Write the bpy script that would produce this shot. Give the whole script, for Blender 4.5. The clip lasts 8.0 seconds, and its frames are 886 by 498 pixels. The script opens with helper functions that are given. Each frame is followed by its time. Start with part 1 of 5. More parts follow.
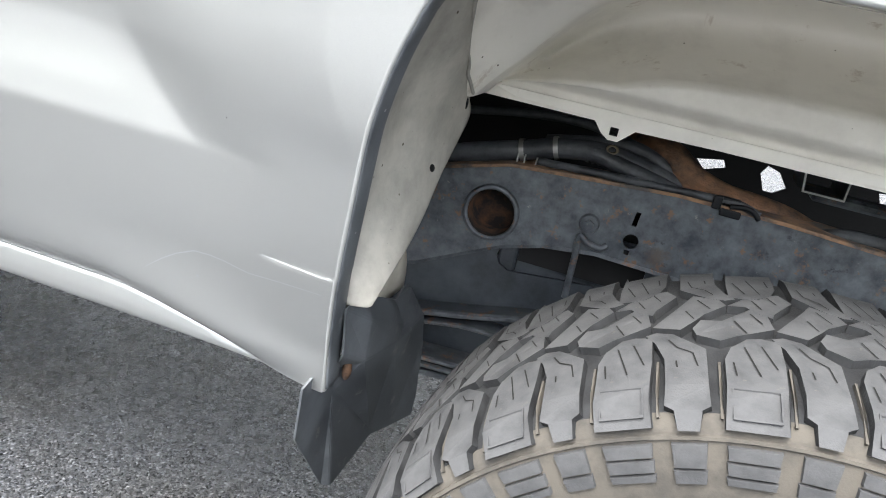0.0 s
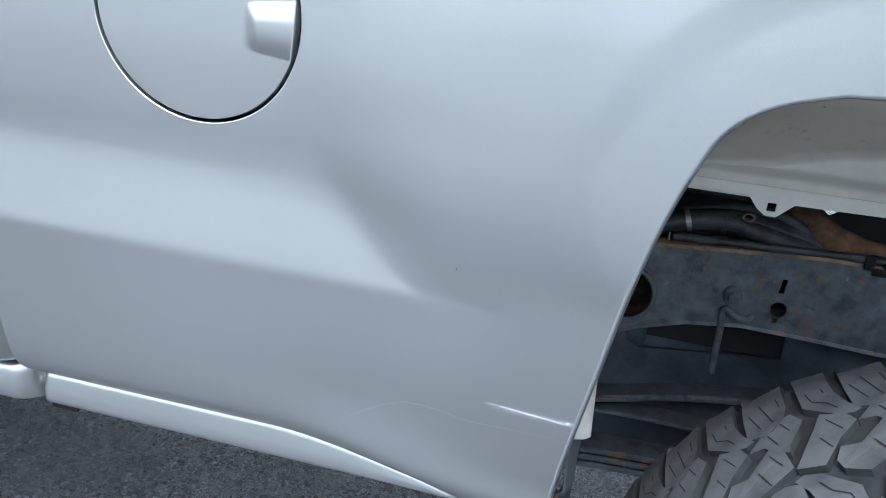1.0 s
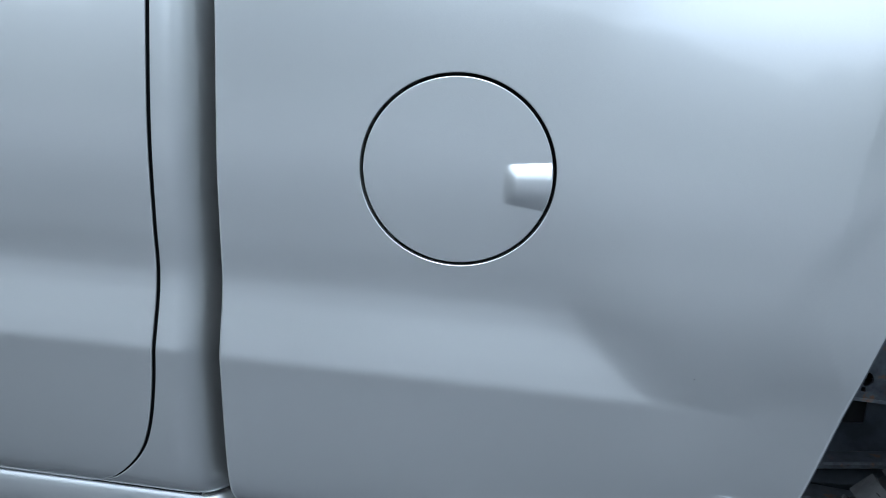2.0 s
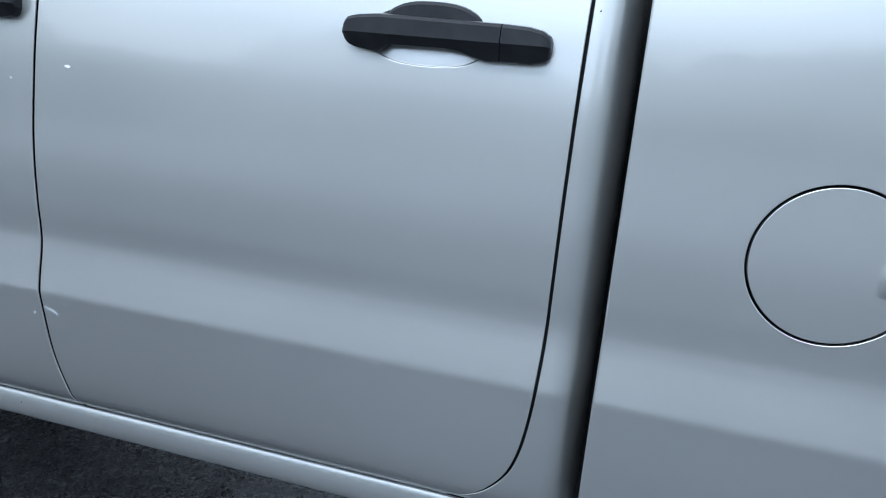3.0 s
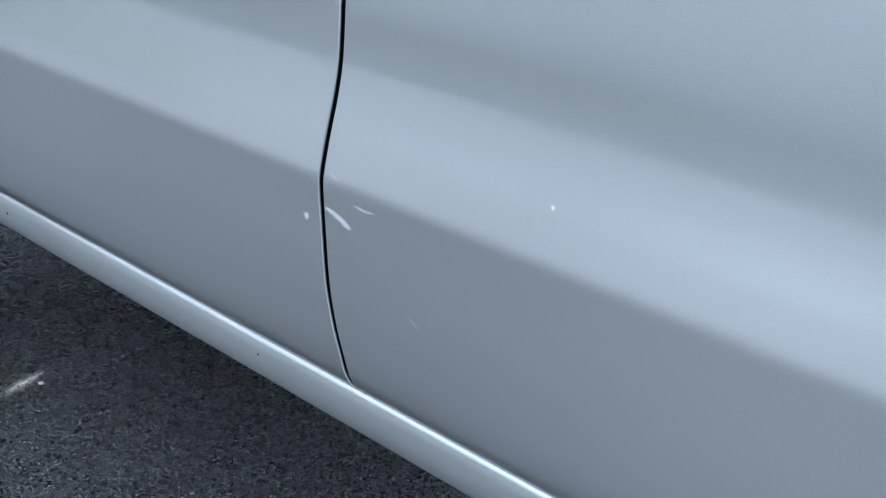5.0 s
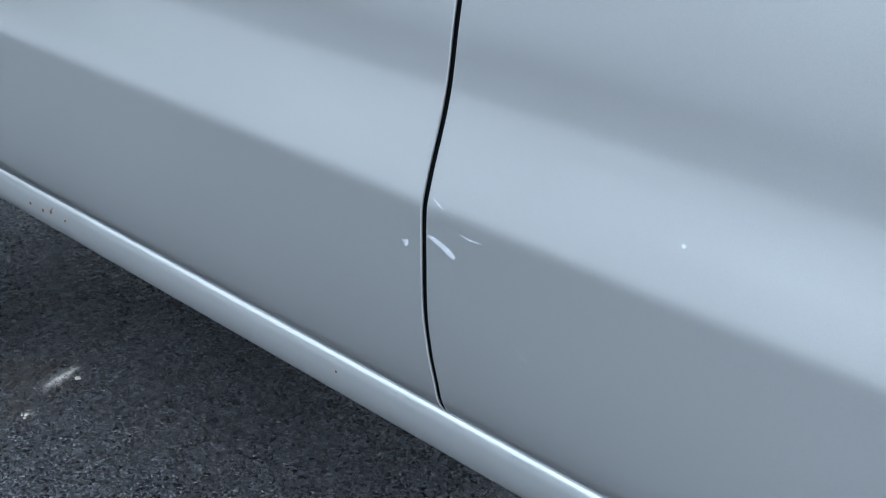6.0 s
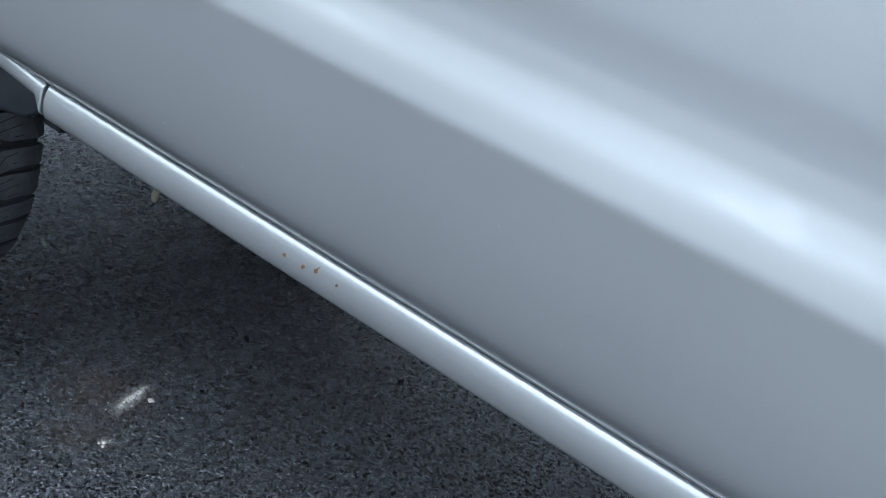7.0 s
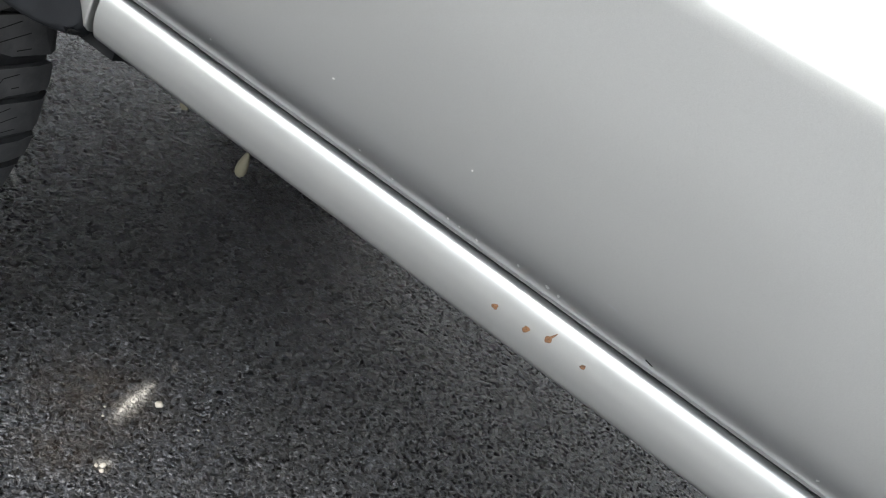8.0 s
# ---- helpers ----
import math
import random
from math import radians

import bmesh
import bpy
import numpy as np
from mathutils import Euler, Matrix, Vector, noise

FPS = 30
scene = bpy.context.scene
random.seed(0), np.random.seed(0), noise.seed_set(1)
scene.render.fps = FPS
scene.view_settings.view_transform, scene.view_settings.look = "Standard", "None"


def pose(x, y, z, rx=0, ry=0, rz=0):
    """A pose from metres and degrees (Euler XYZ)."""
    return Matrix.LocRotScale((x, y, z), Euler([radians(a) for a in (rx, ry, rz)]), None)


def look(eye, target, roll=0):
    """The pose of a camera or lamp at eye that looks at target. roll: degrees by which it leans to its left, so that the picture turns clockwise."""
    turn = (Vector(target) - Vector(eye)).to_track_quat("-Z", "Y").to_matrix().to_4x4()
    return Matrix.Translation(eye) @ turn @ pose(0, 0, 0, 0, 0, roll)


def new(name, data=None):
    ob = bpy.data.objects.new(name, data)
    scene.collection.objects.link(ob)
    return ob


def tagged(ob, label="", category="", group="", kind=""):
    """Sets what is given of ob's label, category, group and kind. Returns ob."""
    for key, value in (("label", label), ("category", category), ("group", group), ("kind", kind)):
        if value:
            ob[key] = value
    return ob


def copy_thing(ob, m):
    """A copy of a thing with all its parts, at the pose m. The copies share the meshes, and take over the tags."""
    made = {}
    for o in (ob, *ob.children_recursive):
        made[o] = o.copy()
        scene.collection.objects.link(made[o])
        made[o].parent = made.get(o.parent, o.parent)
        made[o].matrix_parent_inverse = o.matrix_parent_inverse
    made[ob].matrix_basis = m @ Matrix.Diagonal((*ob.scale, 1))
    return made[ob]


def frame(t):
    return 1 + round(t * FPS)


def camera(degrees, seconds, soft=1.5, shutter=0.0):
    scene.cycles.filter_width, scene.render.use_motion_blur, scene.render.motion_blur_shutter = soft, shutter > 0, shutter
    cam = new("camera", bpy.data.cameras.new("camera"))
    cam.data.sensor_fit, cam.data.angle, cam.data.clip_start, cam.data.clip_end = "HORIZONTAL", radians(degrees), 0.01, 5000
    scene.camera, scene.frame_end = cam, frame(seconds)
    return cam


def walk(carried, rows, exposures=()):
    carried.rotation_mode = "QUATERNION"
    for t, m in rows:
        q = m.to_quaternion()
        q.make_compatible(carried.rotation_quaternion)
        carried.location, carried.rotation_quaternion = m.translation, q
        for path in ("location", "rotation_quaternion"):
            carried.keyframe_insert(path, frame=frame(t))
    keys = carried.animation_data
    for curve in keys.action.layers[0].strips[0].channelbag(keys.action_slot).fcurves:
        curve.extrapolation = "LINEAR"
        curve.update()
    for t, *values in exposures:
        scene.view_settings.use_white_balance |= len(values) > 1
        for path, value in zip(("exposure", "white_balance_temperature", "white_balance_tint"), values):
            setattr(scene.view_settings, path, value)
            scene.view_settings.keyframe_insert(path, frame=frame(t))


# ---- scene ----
cam = camera(61.5, 8.0, 1.0)
PATH = [
    (0, (-0.28, -0.661, 1.134), (-0.683, 1.185, 0.477), 12.5),
    (0.5, (-0.381, -0.739, 1.136), (-0.736, 1.116, 0.478), 11.3),
    (1, (-0.557, -0.645, 1.186), (-0.914, 1.232, 0.594), 6.9),
    (1.2, (-0.601, -0.619, 1.208), (-0.935, 1.273, 0.651), 5.4),
    (2.3, (-0.966, -0.88, 1.264), (-1.17, 1.076, 0.896), 4.1),
    (2.5, (-1.038, -0.941, 1.285), (-1.324, 1.003, 0.912), 4.6),
    (3, (-1.159, -1.002, 1.29), (-1.667, 0.902, 0.951), 6.4),
    (3.5, (-1.275, -0.972, 1.265), (-1.944, 0.881, 0.92), 6.8),
    (4, (-1.481, -0.768, 1.234), (-2.3, 1.008, 0.816), 7.0),
    (4.5, (-1.624, -0.585, 1.216), (-2.512, 1.13, 0.695), 8.9),
    (5, (-1.744, -0.471, 1.106), (-2.628, 1.19, 0.429), 12.4),
    (6.3, (-1.927, -0.525, 1.144), (-2.785, 1.125, 0.407), 12.7),
    (6.5, (-2.04, -0.579, 1.16), (-2.86, 1.098, 0.443), 14.2),
    (7, (-2.359, -0.633, 1.062), (-2.997, 1.135, 0.379), 23.0),
    (7.5, (-2.624, -0.511, 0.912), (-3.113, 1.308, 0.239), 30.1),
    (8, (-2.739, -0.452, 0.906), (-3.159, 1.36, 0.169), 31.3),
]
# The truck leans a little towards the kerb; path and truck share that lean.
LEAN = pose(0, 0, 0.957) @ pose(0, 0, 0, -4) @ pose(0, 0, -0.93)
EXPOSURES = [
    (0.0, 2.88, 6650, 9), (0.5, 2.62, 6600, 9), (0.8, 2.42, 6000, 7), (1.0, 2.2, 5640, 6), (1.2, 2.06, 5450, 5), (2.5, 1.52, 5460, 5),
    (3.5, 1.54, 5410, 5), (5.0, 1.88, 5410, 5), (6.5, 2.0, 5460, 5), (7.0, 1.96, 5510, 6), (7.5, 2.14, 6060, 7), (8.0, 2.47, 6750, 9),
]
walk(cam, [(t, LEAN @ look(eye, target, roll)) for t, eye, target, roll in PATH], EXPOSURES)

# ---- world and light ----
world = bpy.data.worlds.new("overcast_sky")
scene.world = world
world.use_nodes = True
wn, wl = world.node_tree.nodes, world.node_tree.links
sky = wn.new("ShaderNodeTexSky")
sky.sky_type, sky.sun_disc = "NISHITA", False
sky.sun_elevation, sky.sun_rotation = radians(62), radians(205)
sky.air_density, sky.dust_density = 1.0, 2.0
pale = wn.new("ShaderNodeHueSaturation")
pale.inputs["Saturation"].default_value = 0.6
wl.new(sky.outputs["Color"], pale.inputs["Color"])
# Broken cloud over the blue.
spot = wn.new("ShaderNodeTexCoord")
flat = wn.new("ShaderNodeMapping")
flat.inputs["Scale"].default_value = (1.0, 1.0, 2.6)
puffs = wn.new("ShaderNodeTexNoise")
puffs.inputs["Scale"].default_value, puffs.inputs["Detail"].default_value, puffs.inputs["Roughness"].default_value = 2.3, 7.0, 0.55
cover = wn.new("ShaderNodeValToRGB")
cover.color_ramp.elements[0].position, cover.color_ramp.elements[1].position = 0.34, 0.56
cloud = wn.new("ShaderNodeMix")
cloud.data_type = "RGBA"
cloud.inputs["B"].default_value = (4.8, 4.9, 5.1, 1)
wl.new(spot.outputs["Generated"], flat.inputs["Vector"])
wl.new(flat.outputs["Vector"], puffs.inputs["Vector"])
wl.new(puffs.outputs["Fac"], cover.inputs["Fac"])
wl.new(cover.outputs["Color"], cloud.inputs["Factor"])
wl.new(pale.outputs["Color"], cloud.inputs["A"])
wl.new(cloud.outputs["Result"], wn["Background"].inputs["Color"])
wn["Background"].inputs["Strength"].default_value = 0.12

# The sun is veiled: a broad soft light from high on the open side.
sun = new("sun", bpy.data.lights.new("sun", "SUN"))
sun.data.energy, sun.data.angle, sun.data.color = 1.0, radians(34), (1.0, 0.97, 0.93)
sun.matrix_world = look((-0.8, -5.4, 9.0), (0, 0, 0))


# ---- materials ----
def material(name, color, rough=0.5, metal=0.0, coat=0.0):
    m = bpy.data.materials.new(name)
    m.use_nodes = True
    b = m.node_tree.nodes["Principled BSDF"]
    b.inputs["Base Color"].default_value = (*color, 1)
    b.inputs["Roughness"].default_value = rough
    b.inputs["Metallic"].default_value = metal
    b.inputs["Coat Weight"].default_value = coat
    b.inputs["Coat Roughness"].default_value = 0.04
    return m


def node(m, kind, **values):
    n = m.node_tree.nodes.new(kind)
    for key, value in values.items():
        n.inputs[key].default_value = value
    return n


def wire(m, a, b):
    m.node_tree.links.new(a, b)


def ramp(m, source, stops):
    r = m.node_tree.nodes.new("ShaderNodeValToRGB")
    e = r.color_ramp.elements
    while len(e) < len(stops):
        e.new(0.5)
    for k, (at, c) in enumerate(stops):
        e[k].position, e[k].color = at, (c, c, c, 1) if isinstance(c, (int, float)) else (*c, 1)
    wire(m, source, r.inputs["Fac"])
    return r.outputs["Color"]


def place(m, scale=(1, 1, 1)):
    co = m.node_tree.nodes.new("ShaderNodeTexCoord")
    mp = m.node_tree.nodes.new("ShaderNodeMapping")
    mp.inputs["Scale"].default_value = scale
    wire(m, co.outputs["Object"], mp.inputs["Vector"])
    return mp.outputs["Vector"]


def mottled(name, dark, light, scale=12.0, rough=(0.5, 0.8), metal=0.0, bump=0.2, grain=300.0, lo=0.35, hi=0.65):
    """Two colours in blotches, finer grain, uneven gloss and relief."""
    m = material(name, light, rough[1], metal)
    b = m.node_tree.nodes["Principled BSDF"]
    at = place(m)
    big = node(m, "ShaderNodeTexNoise", Scale=scale, Detail=8.0, Roughness=0.65)
    fine = node(m, "ShaderNodeTexNoise", Scale=grain, Detail=3.0)
    wire(m, at, big.inputs["Vector"])
    wire(m, at, fine.inputs["Vector"])
    wire(m, ramp(m, big.outputs["Fac"], [(lo, dark), (hi, light)]), b.inputs["Base Color"])
    wire(m, ramp(m, big.outputs["Fac"], [(lo, rough[0]), (hi, rough[1])]), b.inputs["Roughness"])
    bp = node(m, "ShaderNodeBump", Strength=bump, Distance=0.002)
    wire(m, fine.outputs["Fac"], bp.inputs["Height"])
    wire(m, bp.outputs["Normal"], b.inputs["Normal"])
    return m


def make_paint():
    m = material("silver_metallic_paint", (0.50, 0.515, 0.53), 0.35, 0.84, 1.0)
    b = m.node_tree.nodes["Principled BSDF"]
    at = place(m)
    flake = node(m, "ShaderNodeTexNoise", Scale=1800.0, Detail=1.0)
    wire(m, at, flake.inputs["Vector"])
    wire(m, ramp(m, flake.outputs["Fac"], [(0.3, (0.522, 0.537, 0.531)), (0.75, (0.602, 0.618, 0.609))]), b.inputs["Base Color"])
    film = node(m, "ShaderNodeTexNoise", Scale=2.2, Detail=5.0)
    wire(m, at, film.inputs["Vector"])
    wire(m, ramp(m, film.outputs["Fac"], [(0.3, 0.32), (0.7, 0.38)]), b.inputs["Roughness"])
    return m


PAINT = make_paint()
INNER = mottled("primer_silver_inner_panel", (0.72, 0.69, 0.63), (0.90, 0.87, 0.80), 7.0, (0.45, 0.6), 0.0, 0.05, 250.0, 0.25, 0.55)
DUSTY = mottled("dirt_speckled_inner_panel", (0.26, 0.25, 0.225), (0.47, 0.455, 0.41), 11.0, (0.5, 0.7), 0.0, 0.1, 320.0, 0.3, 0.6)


def speckle(m, scale, size, color):
    """Scatters small dark spots of dirt over a material's colour."""
    b = m.node_tree.nodes["Principled BSDF"]
    dots = node(m, "ShaderNodeTexVoronoi", Scale=scale)
    wire(m, place(m), dots.inputs["Vector"])
    keep = ramp(m, dots.outputs["Distance"], [(size * 0.6, 1.0), (size, 0.0)])
    over = m.node_tree.nodes.new("ShaderNodeMix")
    over.data_type = "RGBA"
    over.inputs["B"].default_value = (*color, 1)
    wire(m, b.inputs["Base Color"].links[0].from_socket, over.inputs["A"])
    wire(m, keep, over.inputs["Factor"])
    wire(m, over.outputs["Result"], b.inputs["Base Color"])


def rusted(m, scale, level, color, stretch=(1, 1, 1), most=0.85):
    """Lays ragged patches of another colour over a material."""
    b = m.node_tree.nodes["Principled BSDF"]
    patch = node(m, "ShaderNodeTexNoise", Scale=scale, Detail=9.0, Roughness=0.7)
    wire(m, place(m, stretch), patch.inputs["Vector"])
    keep = ramp(m, patch.outputs["Fac"], [(level, 0.0), (level + 0.07, most)])
    over = m.node_tree.nodes.new("ShaderNodeMix")
    over.data_type = "RGBA"
    over.inputs["B"].default_value = (*color, 1)
    wire(m, b.inputs["Base Color"].links[0].from_socket, over.inputs["A"])
    wire(m, keep, over.inputs["Factor"])
    wire(m, over.outputs["Result"], b.inputs["Base Color"])


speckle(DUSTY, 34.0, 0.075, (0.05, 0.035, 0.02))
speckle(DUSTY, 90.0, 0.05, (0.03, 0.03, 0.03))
speckle(INNER, 9.0, 0.02, (0.12, 0.07, 0.04))
speckle(INNER, 26.0, 0.045, (0.10, 0.08, 0.06))
rusted(INNER, 9.0, 0.60, (0.40, 0.31, 0.23), (1.6, 1.6, 0.22), 0.45)
rusted(INNER, 24.0, 0.70, (0.16, 0.11, 0.08), (1.0, 1.0, 0.25), 0.7)
# Rust of the bore, darkened in its colour for the shade inside.
BORE = mottled("rusty_shaded_bore", (0.016, 0.014, 0.013), (0.16, 0.075, 0.04), 26.0, (0.8, 0.95), 0.0, 0.5, 200.0, 0.45, 0.75)
WHITE = mottled("white_enamel", (0.70, 0.70, 0.69), (0.82, 0.82, 0.81), 20.0, (0.4, 0.5), 0.0, 0.05, 200.0)
BLACK = mottled("black_textured_plastic", (0.010, 0.011, 0.013), (0.016, 0.018, 0.021), 30.0, (0.38, 0.5), 0.0, 0.06, 900.0)
BLACK.node_tree.nodes["Principled BSDF"].inputs["Specular IOR Level"].default_value = 0.22
SHIELD = mottled("weathered_black_plastic", (0.036, 0.041, 0.048), (0.115, 0.127, 0.140), 14.0, (0.4, 0.6), 0.0, 0.15, 400.0)
TANK = mottled("black_plastic_tank", (0.026, 0.032, 0.040), (0.085, 0.100, 0.118), 9.0, (0.45, 0.6), 0.0, 0.1, 200.0)
# Near black for chips, and for inner boxes and sheets standing in for shade.
DARK = material("shade_and_chip_black", (0.012, 0.012, 0.013), 0.8)
FRAME = mottled("waxed_black_frame_steel", (0.048, 0.056, 0.066), (0.165, 0.182, 0.200), 28.0, (0.30, 0.55), 0.15, 0.10, 120.0, 0.34, 0.70)
rusted(FRAME, 8.0, 0.60, (0.130, 0.100, 0.078), most=0.7)
rusted(FRAME, 34.0, 0.575, (0.23, 0.125, 0.07))
rusted(FRAME, 60.0, 0.64, (0.30, 0.30, 0.285))
rusted(FRAME, 22.0, 0.62, (0.028, 0.032, 0.038))
FLANGE = mottled("rust_bitten_flange", (0.085, 0.075, 0.068), (0.33, 0.20, 0.12), 22.0, (0.6, 0.9), 0.0, 0.5, 300.0, 0.40, 0.58)
FOAM = mottled("yellow_sealing_foam", (0.30, 0.19, 0.06), (0.62, 0.45, 0.18), 60.0, (0.7, 0.9), 0.0, 0.6, 300.0)
RUST = mottled("rusty_steel", (0.040, 0.028, 0.022), (0.25, 0.13, 0.070), 30.0, (0.7, 0.9), 0.0, 0.6, 300.0)
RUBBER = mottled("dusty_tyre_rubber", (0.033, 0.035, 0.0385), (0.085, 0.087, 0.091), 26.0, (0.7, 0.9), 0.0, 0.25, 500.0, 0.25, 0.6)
# Darker rubber for groove floors and block walls: their shade in the colour.
GROOVE_SHADE = mottled("shaded_groove_rubber", (0.011, 0.012, 0.014), (0.034, 0.036, 0.039), 24.0, (0.8, 0.95), 0.0, 0.3, 400.0)
SIDEWALL = mottled("dusty_sidewall_rubber", (0.032, 0.031, 0.030), (0.105, 0.096, 0.083), 16.0, (0.75, 0.95), 0.0, 0.2, 500.0, 0.3, 0.55)
# Black for door seals, and for gaps where shade is put into the colour.
GAP_BLACK = material("black_seal_and_gap_shade", (0.016, 0.017, 0.018), 0.85)
GAP_BLACK.node_tree.nodes["Principled BSDF"].inputs["Specular IOR Level"].default_value = 0.1
rusted(SHIELD, 26.0, 0.60, (0.15, 0.15, 0.145))
rusted(RUBBER, 60.0, 0.62, (0.13, 0.122, 0.108))
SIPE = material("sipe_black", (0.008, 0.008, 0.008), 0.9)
HOSE = mottled("black_rubber_hose", (0.018, 0.020, 0.024), (0.085, 0.092, 0.10), 20.0, (0.4, 0.7), 0.0, 0.2, 400.0)
CLAMP = material("zinc_clamp", (0.35, 0.35, 0.34), 0.4, 0.8)
ALLOY = material("dark_alloy_rim", (0.05, 0.05, 0.052), 0.35, 0.6)
SCUFF = material("pale_scuffed_paint", (0.55, 0.575, 0.60), 0.5, 0.4)
BARE = material("bare_white_chip", (0.80, 0.81, 0.80), 0.6)
HAIR = material("fine_scratch_in_clear_coat", (0.60, 0.62, 0.635), 0.36, 0.8)
CREAM = mottled("cream_plastic", (0.50, 0.47, 0.40), (0.66, 0.63, 0.55), 14.0, (0.5, 0.65), 0.0, 0.05, 300.0)
PLUG = material("aged_rubber_plug", (0.19, 0.175, 0.12), 0.6)
GROMMET = material("dark_tan_rubber", (0.13, 0.11, 0.07), 0.7)
CHIP = mottled("rust_chip", (0.07, 0.036, 0.019), (0.24, 0.12, 0.055), 200.0, (0.7, 0.9), 0.0, 0.4, 800.0)
STONE = mottled("pale_pebble", (0.24, 0.23, 0.20), (0.46, 0.44, 0.40), 60.0, (0.7, 0.9), 0.0, 0.3, 500.0)


def make_asphalt():
    m = material("asphalt", (0.05, 0.05, 0.05), 0.5)
    b = m.node_tree.nodes["Principled BSDF"]
    at = place(m)
    stones = node(m, "ShaderNodeTexVoronoi", Scale=210.0)
    wire(m, at, stones.inputs["Vector"])
    coarse = node(m, "ShaderNodeTexVoronoi", Scale=75.0)
    wire(m, at, coarse.inputs["Vector"])
    stain = node(m, "ShaderNodeTexNoise", Scale=2.6, Detail=7.0, Roughness=0.6)
    wire(m, at, stain.inputs["Vector"])
    tone = ramp(m, stones.outputs["Color"], [(0.15, (0.016, 0.017, 0.0185)), (0.55, (0.030, 0.0315, 0.034)), (0.95, (0.075, 0.077, 0.081))])
    back_tone = tone
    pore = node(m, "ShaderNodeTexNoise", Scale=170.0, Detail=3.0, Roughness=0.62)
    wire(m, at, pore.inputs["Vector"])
    # Pits darkened in the colour, as shade in the pores.
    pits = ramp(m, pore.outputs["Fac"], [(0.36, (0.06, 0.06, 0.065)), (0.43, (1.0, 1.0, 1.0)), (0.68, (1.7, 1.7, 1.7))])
    pitted = m.node_tree.nodes.new("ShaderNodeMix")
    pitted.data_type, pitted.blend_type = "RGBA", "MULTIPLY"
    pitted.inputs["Factor"].default_value = 1.0
    front_tone = ramp(m, stones.outputs["Color"], [(0.10, (0.0085, 0.0098, 0.0120)), (0.45, (0.0160, 0.0180, 0.0215)), (0.74, (0.031, 0.0345, 0.041)), (0.92, (0.135, 0.143, 0.157))])
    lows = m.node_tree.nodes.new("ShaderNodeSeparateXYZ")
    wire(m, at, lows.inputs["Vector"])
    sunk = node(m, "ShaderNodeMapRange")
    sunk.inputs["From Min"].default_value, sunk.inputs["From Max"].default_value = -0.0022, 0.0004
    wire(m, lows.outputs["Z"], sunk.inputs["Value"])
    # Sunken spots darkened by depth too: pore shade multiplied into the colour.
    pore_shade = m.node_tree.nodes.new("ShaderNodeMix")
    pore_shade.data_type, pore_shade.blend_type = "RGBA", "MULTIPLY"
    pore_shade.inputs["Factor"].default_value = 1.0
    wire(m, pits, pore_shade.inputs["A"])
    wire(m, ramp(m, sunk.outputs["Result"], [(0.1, (0.12, 0.12, 0.12)), (0.60, (0.9, 0.9, 0.9)), (0.88, (1.3, 1.3, 1.3))]), pore_shade.inputs["B"])
    wire(m, tone, pitted.inputs["A"])
    wire(m, pore_shade.outputs["Result"], pitted.inputs["B"])
    tone = pitted.outputs["Result"]
    brown = ramp(m, stain.outputs["Fac"], [(0.36, (0.86, 0.83, 0.80)), (0.58, (1.0, 1.0, 1.03))])
    mix = m.node_tree.nodes.new("ShaderNodeMix")
    mix.data_type, mix.blend_type = "RGBA", "MULTIPLY"
    mix.inputs["Factor"].default_value = 1.0
    wire(m, tone, mix.inputs["A"])
    wire(m, brown, mix.inputs["B"])
    # Light and shade put into the tone: paler behind, darker in front, uneven edge.
    apart = m.node_tree.nodes.new("ShaderNodeSeparateXYZ")
    wire(m, at, apart.inputs["Vector"])
    wave = node(m, "ShaderNodeTexNoise", Scale=1.6, Detail=4.0)
    wire(m, at, wave.inputs["Vector"])
    near = m.node_tree.nodes.new("ShaderNodeMath")
    near.operation = "MINIMUM"
    near.inputs[1].default_value = 0.0
    wire(m, apart.outputs["Y"], near.inputs[0])
    slant = m.node_tree.nodes.new("ShaderNodeMath")
    slant.operation = "MULTIPLY_ADD"
    slant.inputs[1].default_value = -0.4
    wire(m, near.outputs["Value"], slant.inputs[0])
    wire(m, apart.outputs["X"], slant.inputs[2])
    edge = m.node_tree.nodes.new("ShaderNodeMath")
    edge.operation = "MULTIPLY_ADD"
    edge.inputs[1].default_value = 1.0
    wire(m, wave.outputs["Fac"], edge.inputs[0])
    wire(m, slant.outputs["Value"], edge.inputs[2])
    shift = m.node_tree.nodes.new("ShaderNodeMapRange")
    shift.inputs["From Min"].default_value, shift.inputs["From Max"].default_value = -1.8, -1.05
    wire(m, edge.outputs["Value"], shift.inputs["Value"])
    # Ground far out on the open side, out of view, paled to bounce light.
    lane = m.node_tree.nodes.new("ShaderNodeMath")
    lane.operation = "MULTIPLY_ADD"
    lane.inputs[1].default_value = -0.6
    wire(m, wave.outputs["Fac"], lane.inputs[0])
    wire(m, apart.outputs["Y"], lane.inputs[2])
    open_side = m.node_tree.nodes.new("ShaderNodeMapRange")
    open_side.inputs["From Min"].default_value, open_side.inputs["From Max"].default_value = -2.3, -5.8
    wire(m, lane.outputs["Value"], open_side.inputs["Value"])
    paleness = m.node_tree.nodes.new("ShaderNodeMath")
    paleness.operation = "MAXIMUM"
    shift.inputs["To Max"].default_value = 0.60
    wire(m, shift.outputs["Result"], paleness.inputs[0])
    wire(m, open_side.outputs["Result"], paleness.inputs[1])
    tone_gain = ramp(m, paleness.outputs["Value"], [(0.0, (0.82, 0.82, 0.82)), (0.55, (1.6, 1.6, 1.59)), (1.0, (5.6, 5.55, 5.45))])
